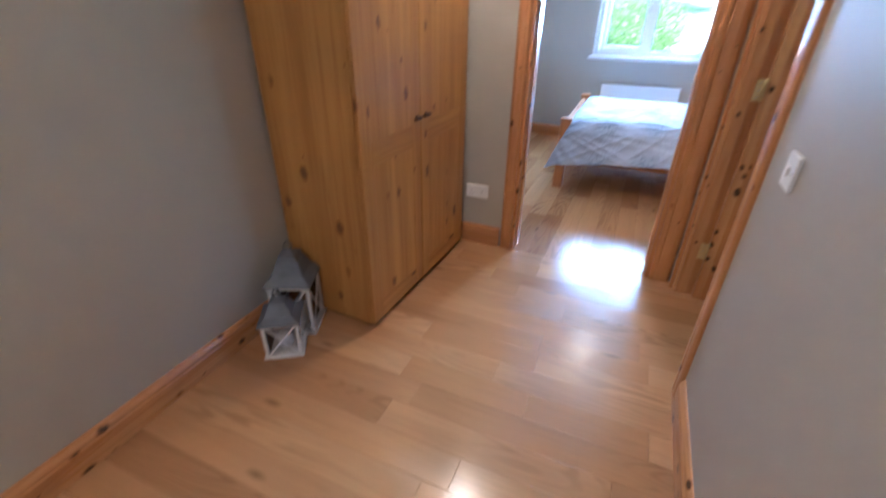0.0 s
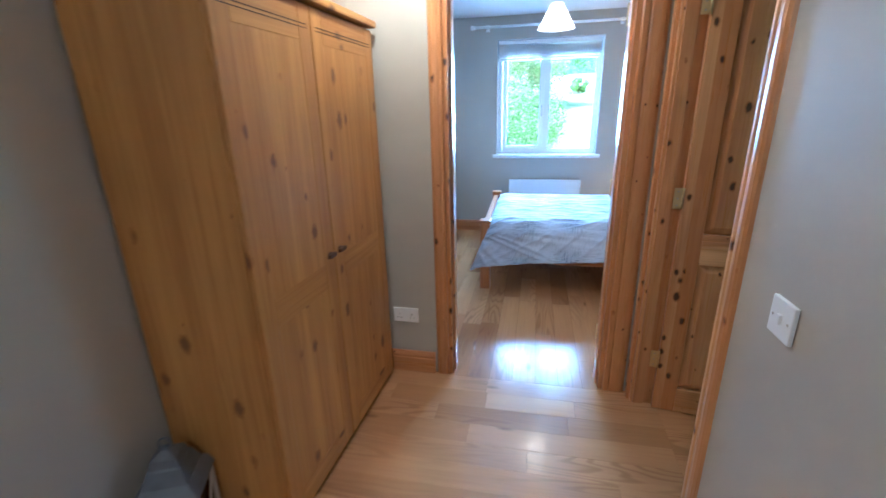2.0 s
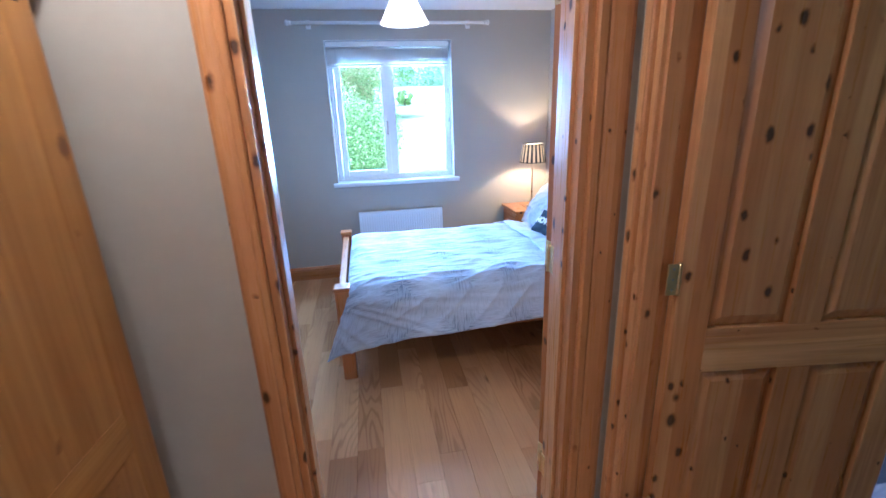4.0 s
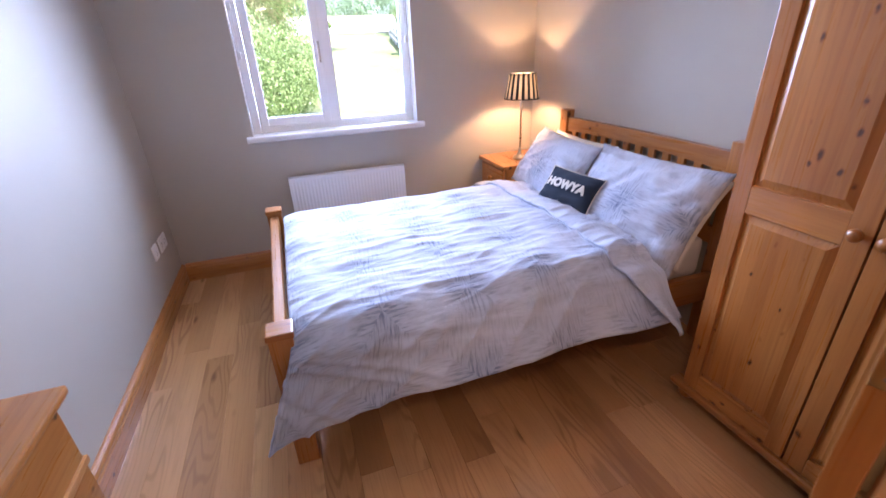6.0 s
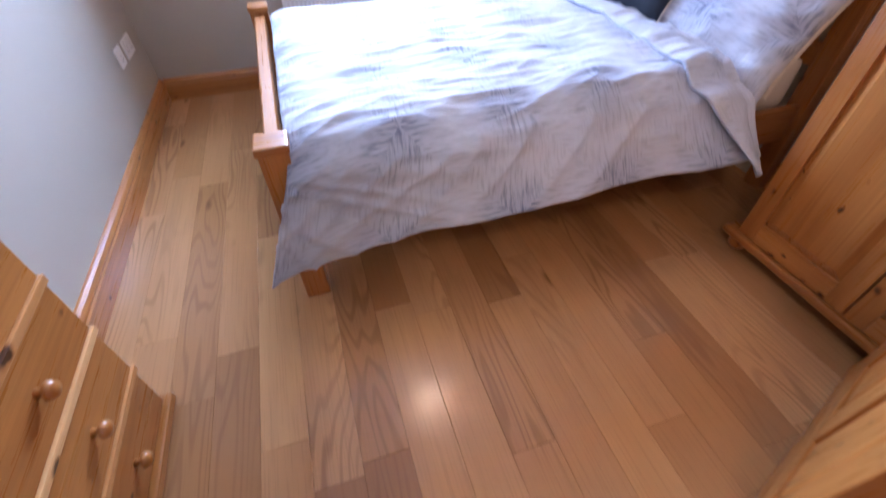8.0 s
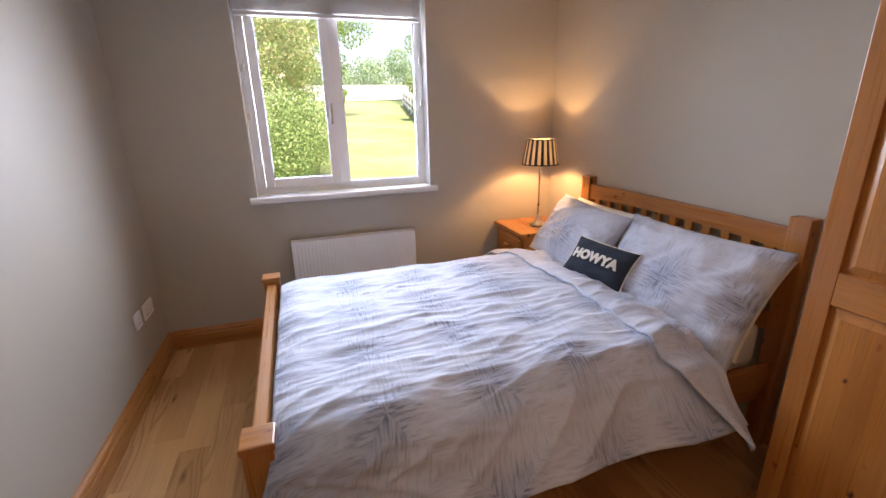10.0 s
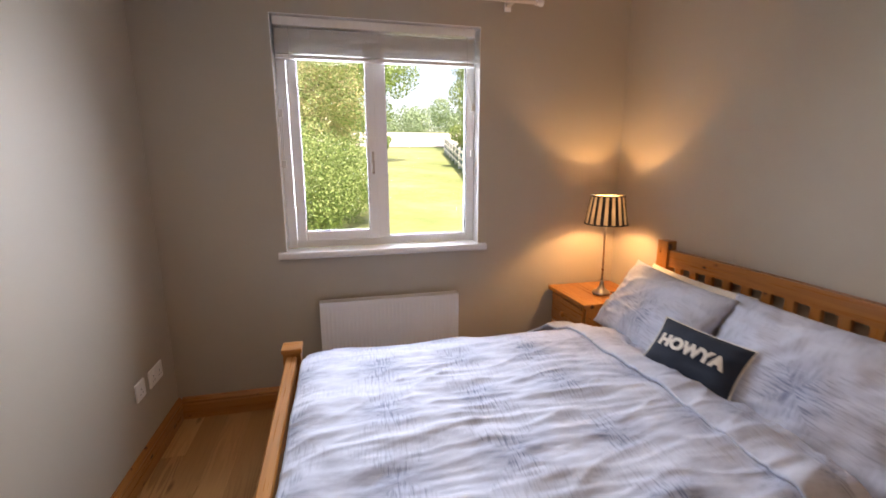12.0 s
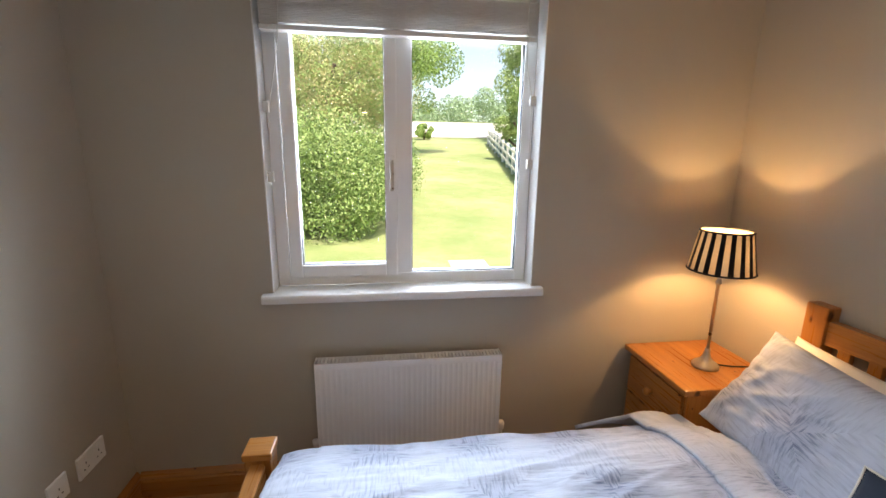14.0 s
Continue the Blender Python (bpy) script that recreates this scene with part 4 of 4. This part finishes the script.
# ---- bedroom wardrobe ----
wr2 = thing("wardrobe", pose(1.59, 0.19, 0), "varnished pine wardrobe with panelled doors, closed", "wardrobe")
W2, D2, H2 = 0.838, 0.43, 1.93
part("body", boxes((0.024, D2, 0.0, W2, 0.085, H2), b=0.003), PINE["amber", "z"], wr2)
part("plinth", boxes((-0.018, D2, -0.012, W2 + 0.05, 0.055, 0.085), b=0.009), PINE["amber", "y"], wr2)
part("cornice", boxes((-0.02, D2, -0.012, W2 + 0.016, H2, H2 + 0.035), b=0.01), PINE["amber", "y"], wr2)
for x in (0.03, D2 - 0.06):
    for y in (0.04, W2 - 0.005):
        part("bun_foot", turned([(0.0, 0), (0.02, 0), (0.03, 0.012), (0.033, 0.028), (0.026, 0.045), (0.022, 0.056), (0.0, 0.056)], 16, pose(x, y, 0)), PINE["amber", "z"], wr2, smooth=True)
for s in (0, 1):
    w = W2 / 2 - 0.006
    d = part("door", boxes((0.0, 0.03, -0.006, 0.0, 0.1, 0.1005)), GAP, wr2)
    d.matrix_basis = (pose(0.012, 0.003, 0.09, 0, 0, 90) if s == 0 else pose(0.012, W2 / 2 + 0.003, 0.09, 0, 0, 90))
    panel_leaf(d, w, H2 - 0.1, 0.028, "amber", 0.062, ((0.0, 0.075), (0.79, 0.885), (H2 - 0.19, H2 - 0.1)), 0, 0.03)
    knob(d, pose((w - 0.032) if s == 0 else 0.032, 0.012, 0.835, -90, 0, 0))

# ---- chest of drawers ----
ch = thing("chest_of_drawers", pose(-0.668, 0.2, 0), "pine chest of four drawers with round knobs", "chest of drawers")
CW, CD, CHH = 0.80, 0.235, 0.745
part("body", boxes((0, CD, 0.0, CW, 0.05, CHH), b=0.003), PINE["amber", "z"], ch)
part("top", boxes((-0.0, CD + 0.035, -0.012, CW + 0.02, CHH, CHH + 0.024), b=0.007), PINE["amber", "y"], ch)
part("plinth", boxes((0, CD + 0.03, -0.006, CW + 0.012, 0.018, 0.05), b=0.006), PINE["amber", "y"], ch)
for x0, y0 in ((0.02, 0.01), (CD - 0.05, 0.01), (0.02, CW - 0.06), (CD - 0.05, CW - 0.06)):
    part("foot", boxes((x0, x0 + 0.05, y0, y0 + 0.05, 0, 0.018)), PINE["amber", "z"], ch)
for i in range(4):
    z = 0.06 + i * 0.172
    dr = part("drawer", boxes((CD, CD + 0.014, 0.012, CW - 0.012, z, z + 0.15), b=0.003), PINE["amber", "y"], ch)
    for y in (0.2, 0.585):
        knob(dr, pose(CD + 0.014, y, z + 0.075, 0, 90, 0))
    if i:
        part("divider", boxes((CD, CD + 0.020, 0.004, CW - 0.004, z - 0.021, z - 0.001), b=0.003), PINE["pink", "y"], ch)

# ---- hall wardrobe ----
wr1 = thing("wardrobe", pose(-0.877, -1.045, 0, 0, 0, -2.4), "tall honey pine wardrobe with plain boarded doors", "wardrobe")
W1, D1, H1 = 1.025, 0.475, 1.835
part("body", boxes((0, D1 - 0.012, 0, W1, 0.022, H1), b=0.003), PINE["honey", "z"], wr1)
# plinth coloured dark: the shadow under the wardrobe is in its colour
part("plinth", boxes((0.02, D1 - 0.03, 0.02, W1 - 0.02, 0, 0.022)), GAP, wr1, "recessed plinth, coloured dark as a shadow gap")
part("cornice", boxes((-0.0, D1 + 0.028, -0.022, W1 + 0.02, H1, H1 + 0.03), b=0.008), PINE["honey", "y"], wr1)
for y0, y1, ky in ((0.004, 0.485, 0.445), (0.489, W1 - 0.004, 0.53)):
    zb, zt = 0.028, H1 - 0.012
    d = part("door", boxes((D1 - 0.012, D1 + 0.0068, y0 + 0.07, y1 - 0.07, zb + 0.09, zt - 0.1), b=0.001), PINE["honey", "z"], wr1)
    for a0, a1 in ((y0, y0 + 0.075), (y1 - 0.075, y1)):
        part("stile", boxes((D1 - 0.0115, D1 + 0.008, a0, a1, zb, zt), b=0.003), PINE["honey", "z"], d)
    for b0, b1 in ((zb, zb + 0.1), (0.80, 0.905), (zt - 0.115, zt)):
        part("rail", boxes((D1 - 0.0115, D1 + 0.0078, y0 + 0.075, y1 - 0.075, b0, b1), b=0.002), PINE["honey", "y"], d)
    for k in range(2):
        zz = H1 - 0.075 - k * 0.012
        part("groove", boxes((D1 + 0.0075, D1 + 0.0088, y0 + 0.03, y1 - 0.03, zz, zz + 0.003)), GAP, d, "incised line")
    part("handle", boxes((D1 + 0.008, D1 + 0.018, ky - 0.01, ky + 0.01, 0.92, 0.945), (D1 + 0.014, D1 + 0.03, ky - 0.026, ky + 0.026, 0.924, 0.941), b=0.004), DARK_WOOD, d, "small dark wooden turn handle")

# ---- lanterns ----


def lantern(m, w, body, roof, label):
    ln = thing("lantern", m, label, "lantern", "floor lanterns")
    h, t = w / 2, max(0.012, w * 0.085)
    part("base", boxes((-h - 0.008, h + 0.008, -h - 0.008, h + 0.008, 0, t), b=0.003), WHITEWASH, ln)
    for sx in (-1, 1):
        for sy in (-1, 1):
            part("corner_post", boxes((sx * h - (t if sx > 0 else 0), sx * h + (t if sx < 0 else 0), sy * h - (t if sy > 0 else 0), sy * h + (t if sy < 0 else 0), t, body), b=0.002), WHITEWASH, ln)
    part("top_frame", boxes((-h - 0.004, h + 0.004, -h - 0.004, h + 0.004, body, body + t), b=0.003), WHITEWASH, ln)
    for ang in (0, 90, 180, 270):
        L = math.hypot(w - 2 * t, body - t)
        tilt = math.degrees(math.atan2(body - t, w - 2 * t))
        for s in (-1, 1):
            bm = boxes((-L / 2, L / 2, -0.003, 0.003, -t * 0.28, t * 0.28), b=0.001)
            part("cross_bar", bm, WHITEWASH, ln, m=pose(0, 0, 0, 0, 0, ang) @ pose(0, -h + t * 0.5 + 0.003 * s, (body + t) / 2, 0, s * tilt, 0))
        g = part("pane", boxes((-h + t, h - t, -0.001, 0.001, t, body)), GLASS, ln, "clear glass pane", m=pose(0, 0, 0, 0, 0, ang) @ pose(0, -h + t * 0.75 + 0.004, 0))
        g.visible_shadow = False
    bm = bmesh.new()
    levels = [(h + 0.012, body + t), (h + 0.010, body + t + 0.008), (h * 0.75, body + t + roof * 0.45), (h * 0.55, body + t + roof), (h * 0.5, body + t + roof + 0.006), (h * 0.42, body + t + roof * 1.35), (h * 0.12, body + t + roof * 1.55)]
    rings = [[bm.verts.new((sx * r, sy * r, z)) for sx, sy in ((-1, -1), (1, -1), (1, 1), (-1, 1))] for r, z in levels]
    for a, b in zip(rings, rings[1:]):
        for i in range(4):
            bm.faces.new((a[i], a[(i + 1) % 4], b[(i + 1) % 4], b[i]))
    bm.faces.new(rings[0][::-1])
    bm.faces.new(rings[-1])
    part("roof", bm, ZINC, ln, "grey metal roof")
    zt = body + t + roof * 1.55
    part("ring", tube([(0.018 * math.cos(a * 0.35), 0, zt + 0.02 + 0.02 * math.sin(a * 0.35)) for a in range(19)], 0.003, 6), ZINC, ln, "metal carrying ring")
    part("candle", turned([(0.0, t), (w * 0.2, t), (w * 0.2, body * 0.42), (w * 0.17, body * 0.44), (0, body * 0.43)], 18), WHITE_COTTON, ln, "pale candle", True)
    return ln


lantern(pose(-0.765, -1.165, 0, 0, 0, 24), 0.19, 0.25, 0.095, "large white lantern with a grey metal roof")
lantern(pose(-0.705, -1.335, 0, 0, 0, 34), 0.155, 0.165, 0.062, "small white lantern with a grey metal roof")

# ---- switches and sockets ----


def socket(m, double=True, label="white double wall socket"):
    s = thing("wall_socket", m, label, "socket", "wall sockets")
    w = 0.073 if double else 0.043
    part("plate", boxes((-w, w, -0.010, 0, -0.043, 0.043), b=0.003), PVC, s)
    for c in ((-0.036, 0.036) if double else (0.0,)):
        for dx, dz, ww, hh in ((0, 0.006, 0.002, 0.004), (-0.011, -0.016, 0.0035, 0.002), (0.011, -0.016, 0.0035, 0.002)):
            part("pin_hole", boxes((c + dx - ww, c + dx + ww, -0.0106, -0.0098, dz - hh, dz + hh)), SEAL, s)
        if double:
            part("rocker", boxes((c - 0.006, c + 0.006, -0.0135, -0.009, 0.018, 0.034), b=0.001), PVC, s)
    return s


socket(pose(-0.275, WD, 0.362), True, "white double wall socket beside the doorway")
socket(pose(BL, 2.905, 0.40, 0, 0, 90), True, "white double wall socket above the baseboard")
socket(pose(BL, 2.735, 0.405, 0, 0, 90), False, "white single wall outlet above the baseboard")
sw = thing("light_switch", pose(HR, -1.15, 1.03, 0, 0, -90), "white single rocker light switch on the hall wall", "light switch")
part("plate", boxes((-0.043, 0.043, -0.010, 0, -0.043, 0.043), b=0.003), PVC, sw)
part("rocker", boxes((-0.006, 0.006, -0.016, -0.009, -0.011, 0.011), b=0.002), PVC, sw)
for x in (-0.03, 0.03):
    part("screw", turned([(0.0, 0), (0.003, 0), (0.0028, 0.001), (0, 0.001)], 8, pose(x, -0.0102, 0, 90, 0, 0)), STEEL, sw)

# ---- outdoors ----


def ground_z(x, y):
    rise = 0.108 * max(0.0, min(y - 8, 24)) + 0.165 * max(0.0, min(y - 32, 11)) + 0.07 * max(0.0, min(y - 43, 60))
    return -0.25 + rise + 0.05 * noise.noise(Vector((x * 0.25, y * 0.25, 0)))


bm = bmesh.new()
xs = [-900, -300, -90, -40, -22] + [-14 + i * 1.4 for i in range(22)] + [22, 40, 90, 300, 900]
ys = [-900, -200, -40, -8, 3.42] + [4.5 + i * 1.25 for i in range(23)] + [33, 34.5, 36, 38, 40, 42, 43, 44.5, 50, 62, 80, 140, 400, 2500]
grid = [[bm.verts.new((x, y, ground_z(x, y) if y > 3.5 else -0.25)) for y in ys] for x in xs]
for i in range(len(xs) - 1):
    for j in range(len(ys) - 1):
        bm.faces.new((grid[i][j], grid[i + 1][j], grid[i + 1][j + 1], grid[i][j + 1]))
structure("ground", bm, GRASS, "sunlit lawn rising away from the house", "lawn")
bm = bmesh.new()
rows = []
for k in range(25):
    x = -30 + k * 2.5
    rows.append([bm.verts.new((x, y, ground_z(x, y) + 0.05)) for y in (33.0, 36.0, 39.5, 43.0)])
for a, b in zip(rows, rows[1:]):
    for i in range(3):
        bm.faces.new((a[i], b[i], b[i + 1], a[i + 1]))
structure("road", bm, GRAVEL, "pale gravel drive beyond the lawn", "drive")


def leafy(centres, count, leaf, seed, flat=1.0):
    """Many small folded leaves scattered through the shells of some round clumps."""
    rng = np.random.default_rng(seed)
    c = np.array(centres)
    pick = rng.choice(len(c), size=count, p=c[:, 3] ** 2 / (c[:, 3] ** 2).sum())
    d = rng.normal(size=(count, 3))
    d /= np.linalg.norm(d, axis=1)[:, None]
    rr = c[pick, 3] * (0.62 + 0.5 * rng.random(count) ** 0.7)
    pos = c[pick, :3] + d * rr[:, None] * np.array((1, 1, flat))
    n = d + rng.normal(size=(count, 3)) * 0.6
    n /= np.linalg.norm(n, axis=1)[:, None]
    a = np.cross(n, rng.normal(size=(count, 3)))
    a /= np.linalg.norm(a, axis=1)[:, None] + 1e-9
    b = np.cross(n, a)
    s = (leaf * (0.6 + 0.8 * rng.random(count)))[:, None]
    quad = np.stack([pos - a * s, pos + b * s * 0.5 + n * s * 0.18, pos + a * s, pos - b * s * 0.5 + n * s * 0.18], axis=1)
    verts = quad.reshape(-1, 3).tolist()
    i0 = np.arange(count)[:, None] * 4
    faces = np.concatenate([i0 + np.array([[0, 1, 2]]), i0 + np.array([[0, 2, 3]])]).tolist()
    me = bpy.data.meshes.new("crown")
    me.from_pydata(verts, [], faces)
    return me


def foliage(name, parent, me, mat, label=""):
    me.materials.append(mat)
    ob = new(name, me)
    ob.parent = parent
    if label:
        ob["label"] = label
    return ob


def clumps(x, y, z, rx, ry, rz, n, seed, r=(0.5, 0.9)):
    rng = np.random.default_rng(seed)
    out = []
    for _ in range(n):
        d = rng.normal(size=3)
        d /= np.linalg.norm(d)
        k = rng.random() ** 0.4
        out.append((x + d[0] * rx * k, y + d[1] * ry * k, z + d[2] * rz * k, rng.uniform(*r)))
    return out


def limbs(parent, h, r, n, seed, spread):
    rng = np.random.default_rng(seed)
    part("trunk", tube([(0, 0, -0.3), (0.05, 0, h * 0.3), (-0.04, 0.06, h * 0.6), (0, 0, h)], r, 8), BARK, parent, smooth=True)
    for i in range(n):
        a = rng.uniform(0, 6.28)
        z = h * rng.uniform(0.35, 0.95)
        part("limb", tube([(0, 0, z), (spread * 0.5 * math.cos(a), spread * 0.5 * math.sin(a), z + spread * 0.25), (spread * math.cos(a), spread * math.sin(a), z + spread * 0.7)], r * 0.4, 6), BARK, parent, smooth=True)


def tree(name, x, y, h, crown, n, count, leaf, mat, seed, label, category="tree"):
    g = ground_z(x, y)
    tr = thing(name, pose(x, y, g), label, category)
    rx, ry, rz, cz = crown
    limbs(tr, max(0.4, cz), 0.05 + h * 0.018, 7, seed, rx * 0.55)
    foliage("crown", tr, leafy(clumps(0, 0, cz, rx, ry, rz, n * 2, seed, (0.14 * rx, 0.44 * rx)), count, leaf, seed), mat)
    return tr


tree("bush", -0.95, 10.4, 2.4, (1.75, 1.5, 1.12, 0.92), 60, 150000, 0.027, BUSH_A, 3, "dense bright green garden bush beside the lawn", "bush")
tree("bush", -3.6, 9.8, 2.6, (1.8, 1.5, 1.1, 1.1), 24, 50000, 0.032, BUSH_A, 4, "dense green garden bush beside the lawn", "bush")
tree("tree", -1.2, 14.6, 4.6, (2.3, 1.7, 2.1, 2.8), 30, 90000, 0.032, BUSH_B, 5, "loose shrub with russet and green leaves")
tree("tree", -4.6, 15.5, 6, (2.6, 2.0, 2.4, 3.4), 22, 18000, 0.075, BUSH_B, 6, "tall shrub with russet and green leaves")
tree("tree", 0.6, 23.0, 10, (2.8, 2.6, 3.6, 4.9), 26, 60000, 0.065, BUSH_C, 7, "broad leafy green tree by the drive")
tree("tree", 10.8, 30.0, 8, (2.6, 2.6, 3.0, 4.2), 20, 30000, 0.08, BUSH_A, 8, "leafy green tree beyond the fence")
tree("tree", 6.5, 20.5, 4, (0.9, 0.9, 1.6, 1.7), 14, 16000, 0.045, BUSH_A, 9, "slim light green shrub beyond the fence")
tree("bush", 3.2, 31.6, 1.2, (0.55, 0.5, 0.6, 0.6), 10, 3500, 0.06, BUSH_C, 10, "small dark round shrub at the lawn's end", "bush")

woods = thing("far_woods", pose(0, 78, ground_z(0, 78)), "band of far green woods, haze put into the leaf colour", "woods", kind="stuff")
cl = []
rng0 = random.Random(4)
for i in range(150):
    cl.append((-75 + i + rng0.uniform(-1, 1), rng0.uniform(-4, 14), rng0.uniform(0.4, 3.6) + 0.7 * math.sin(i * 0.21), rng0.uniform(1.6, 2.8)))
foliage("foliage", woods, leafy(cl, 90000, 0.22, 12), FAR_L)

slab = thing("paving_slab", pose(1.75, 7.9, ground_z(1.75, 7.9)), "pale concrete slab set in the lawn", "slab")
part("slab", boxes((-0.3, 0.3, -0.2, 0.2, -0.05, 0.05), b=0.01), GRAVEL, slab)

fence = thing("fence", pose(0, 0, 0), "white painted post and rail garden fence", "fence")
FP = [(4.45 + 0.16 * k * 1.7, 12.2 + 1.7 * k) for k in range(11)]
for x, y in FP:
    g = ground_z(x, y)
    part("post", boxes((x - 0.05, x + 0.05, y - 0.05, y + 0.05, g - 0.2, g + 1.0), b=0.01), FENCE, fence)
for (xa, ya), (xb, yb) in zip(FP, FP[1:]):
    for hgt in (0.3, 0.6, 0.9):
        za, zb = ground_z(xa, ya) + hgt, ground_z(xb, yb) + hgt
        part("rail", extrude([(xa - 0.055, ya, za - 0.05), (xa - 0.085, ya, za - 0.05), (xa - 0.085, ya, za + 0.05), (xa - 0.055, ya, za + 0.05)], (xb - xa, yb - ya, zb - za)), FENCE, fence)
    za, zb = ground_z(xa, ya), ground_z(xb, yb)
    part("windbreak", extrude([(xa + 0.06, ya, za), (xa + 0.07, ya, za), (xa + 0.07, ya, za + 0.95), (xa + 0.06, ya, za + 0.95)], (xb - xa, yb - ya, zb - za)), MESH_GREEN, fence, "teal windbreak netting")

# ---- floor planks ----
PW, PT = 0.128, 0.0155
SPLIT = 0.0
rngp = random.Random(11)
plank_mesh = {}


def plank_data(length):
    if length not in plank_mesh:
        bm = boxes((0.0003, length - 0.0003, 0.0003, PW - 0.0003, -PT, 0.0), b=0.0007)
        me = bpy.data.meshes.new("plank")
        bm.to_mesh(me)
        bm.free()
        me.materials.append(OAK)
        plank_mesh[length] = me
    return plank_mesh[length]


def plank(m, length):
    ob = new("plank", plank_data(round(length, 2)))
    ob.parent = floor
    ob.matrix_basis = m


def lay(u0, u1, rows, at):
    for r in range(rows):
        u = u0
        first = True
        while u < u1 - 0.05:
            n = round(rngp.uniform(0.42, 1.3), 2)
            if first:
                n = round(rngp.uniform(0.2, 1.15), 2)
                first = False
            if u + n > u1 - 0.15:
                n = u1 - u
            plank(at(u, r), n)
            u += n


nb = int((BR - BL) / PW) + 1
lay(SPLIT, WW, nb, lambda u, r: pose(BL + (r + 1) * PW, u, 0, 0, 0, 90))
nh = int((SPLIT - HB) / PW) + 1
lay(HL, HR + 0.12, nh, lambda u, r: pose(u, SPLIT - (r + 1) * PW, 0))
part("plank_field", boxes((HR + 0.12, 3.3, -2.5, WD, -PT, 0)), OAK, floor, "oak boards of the side room")
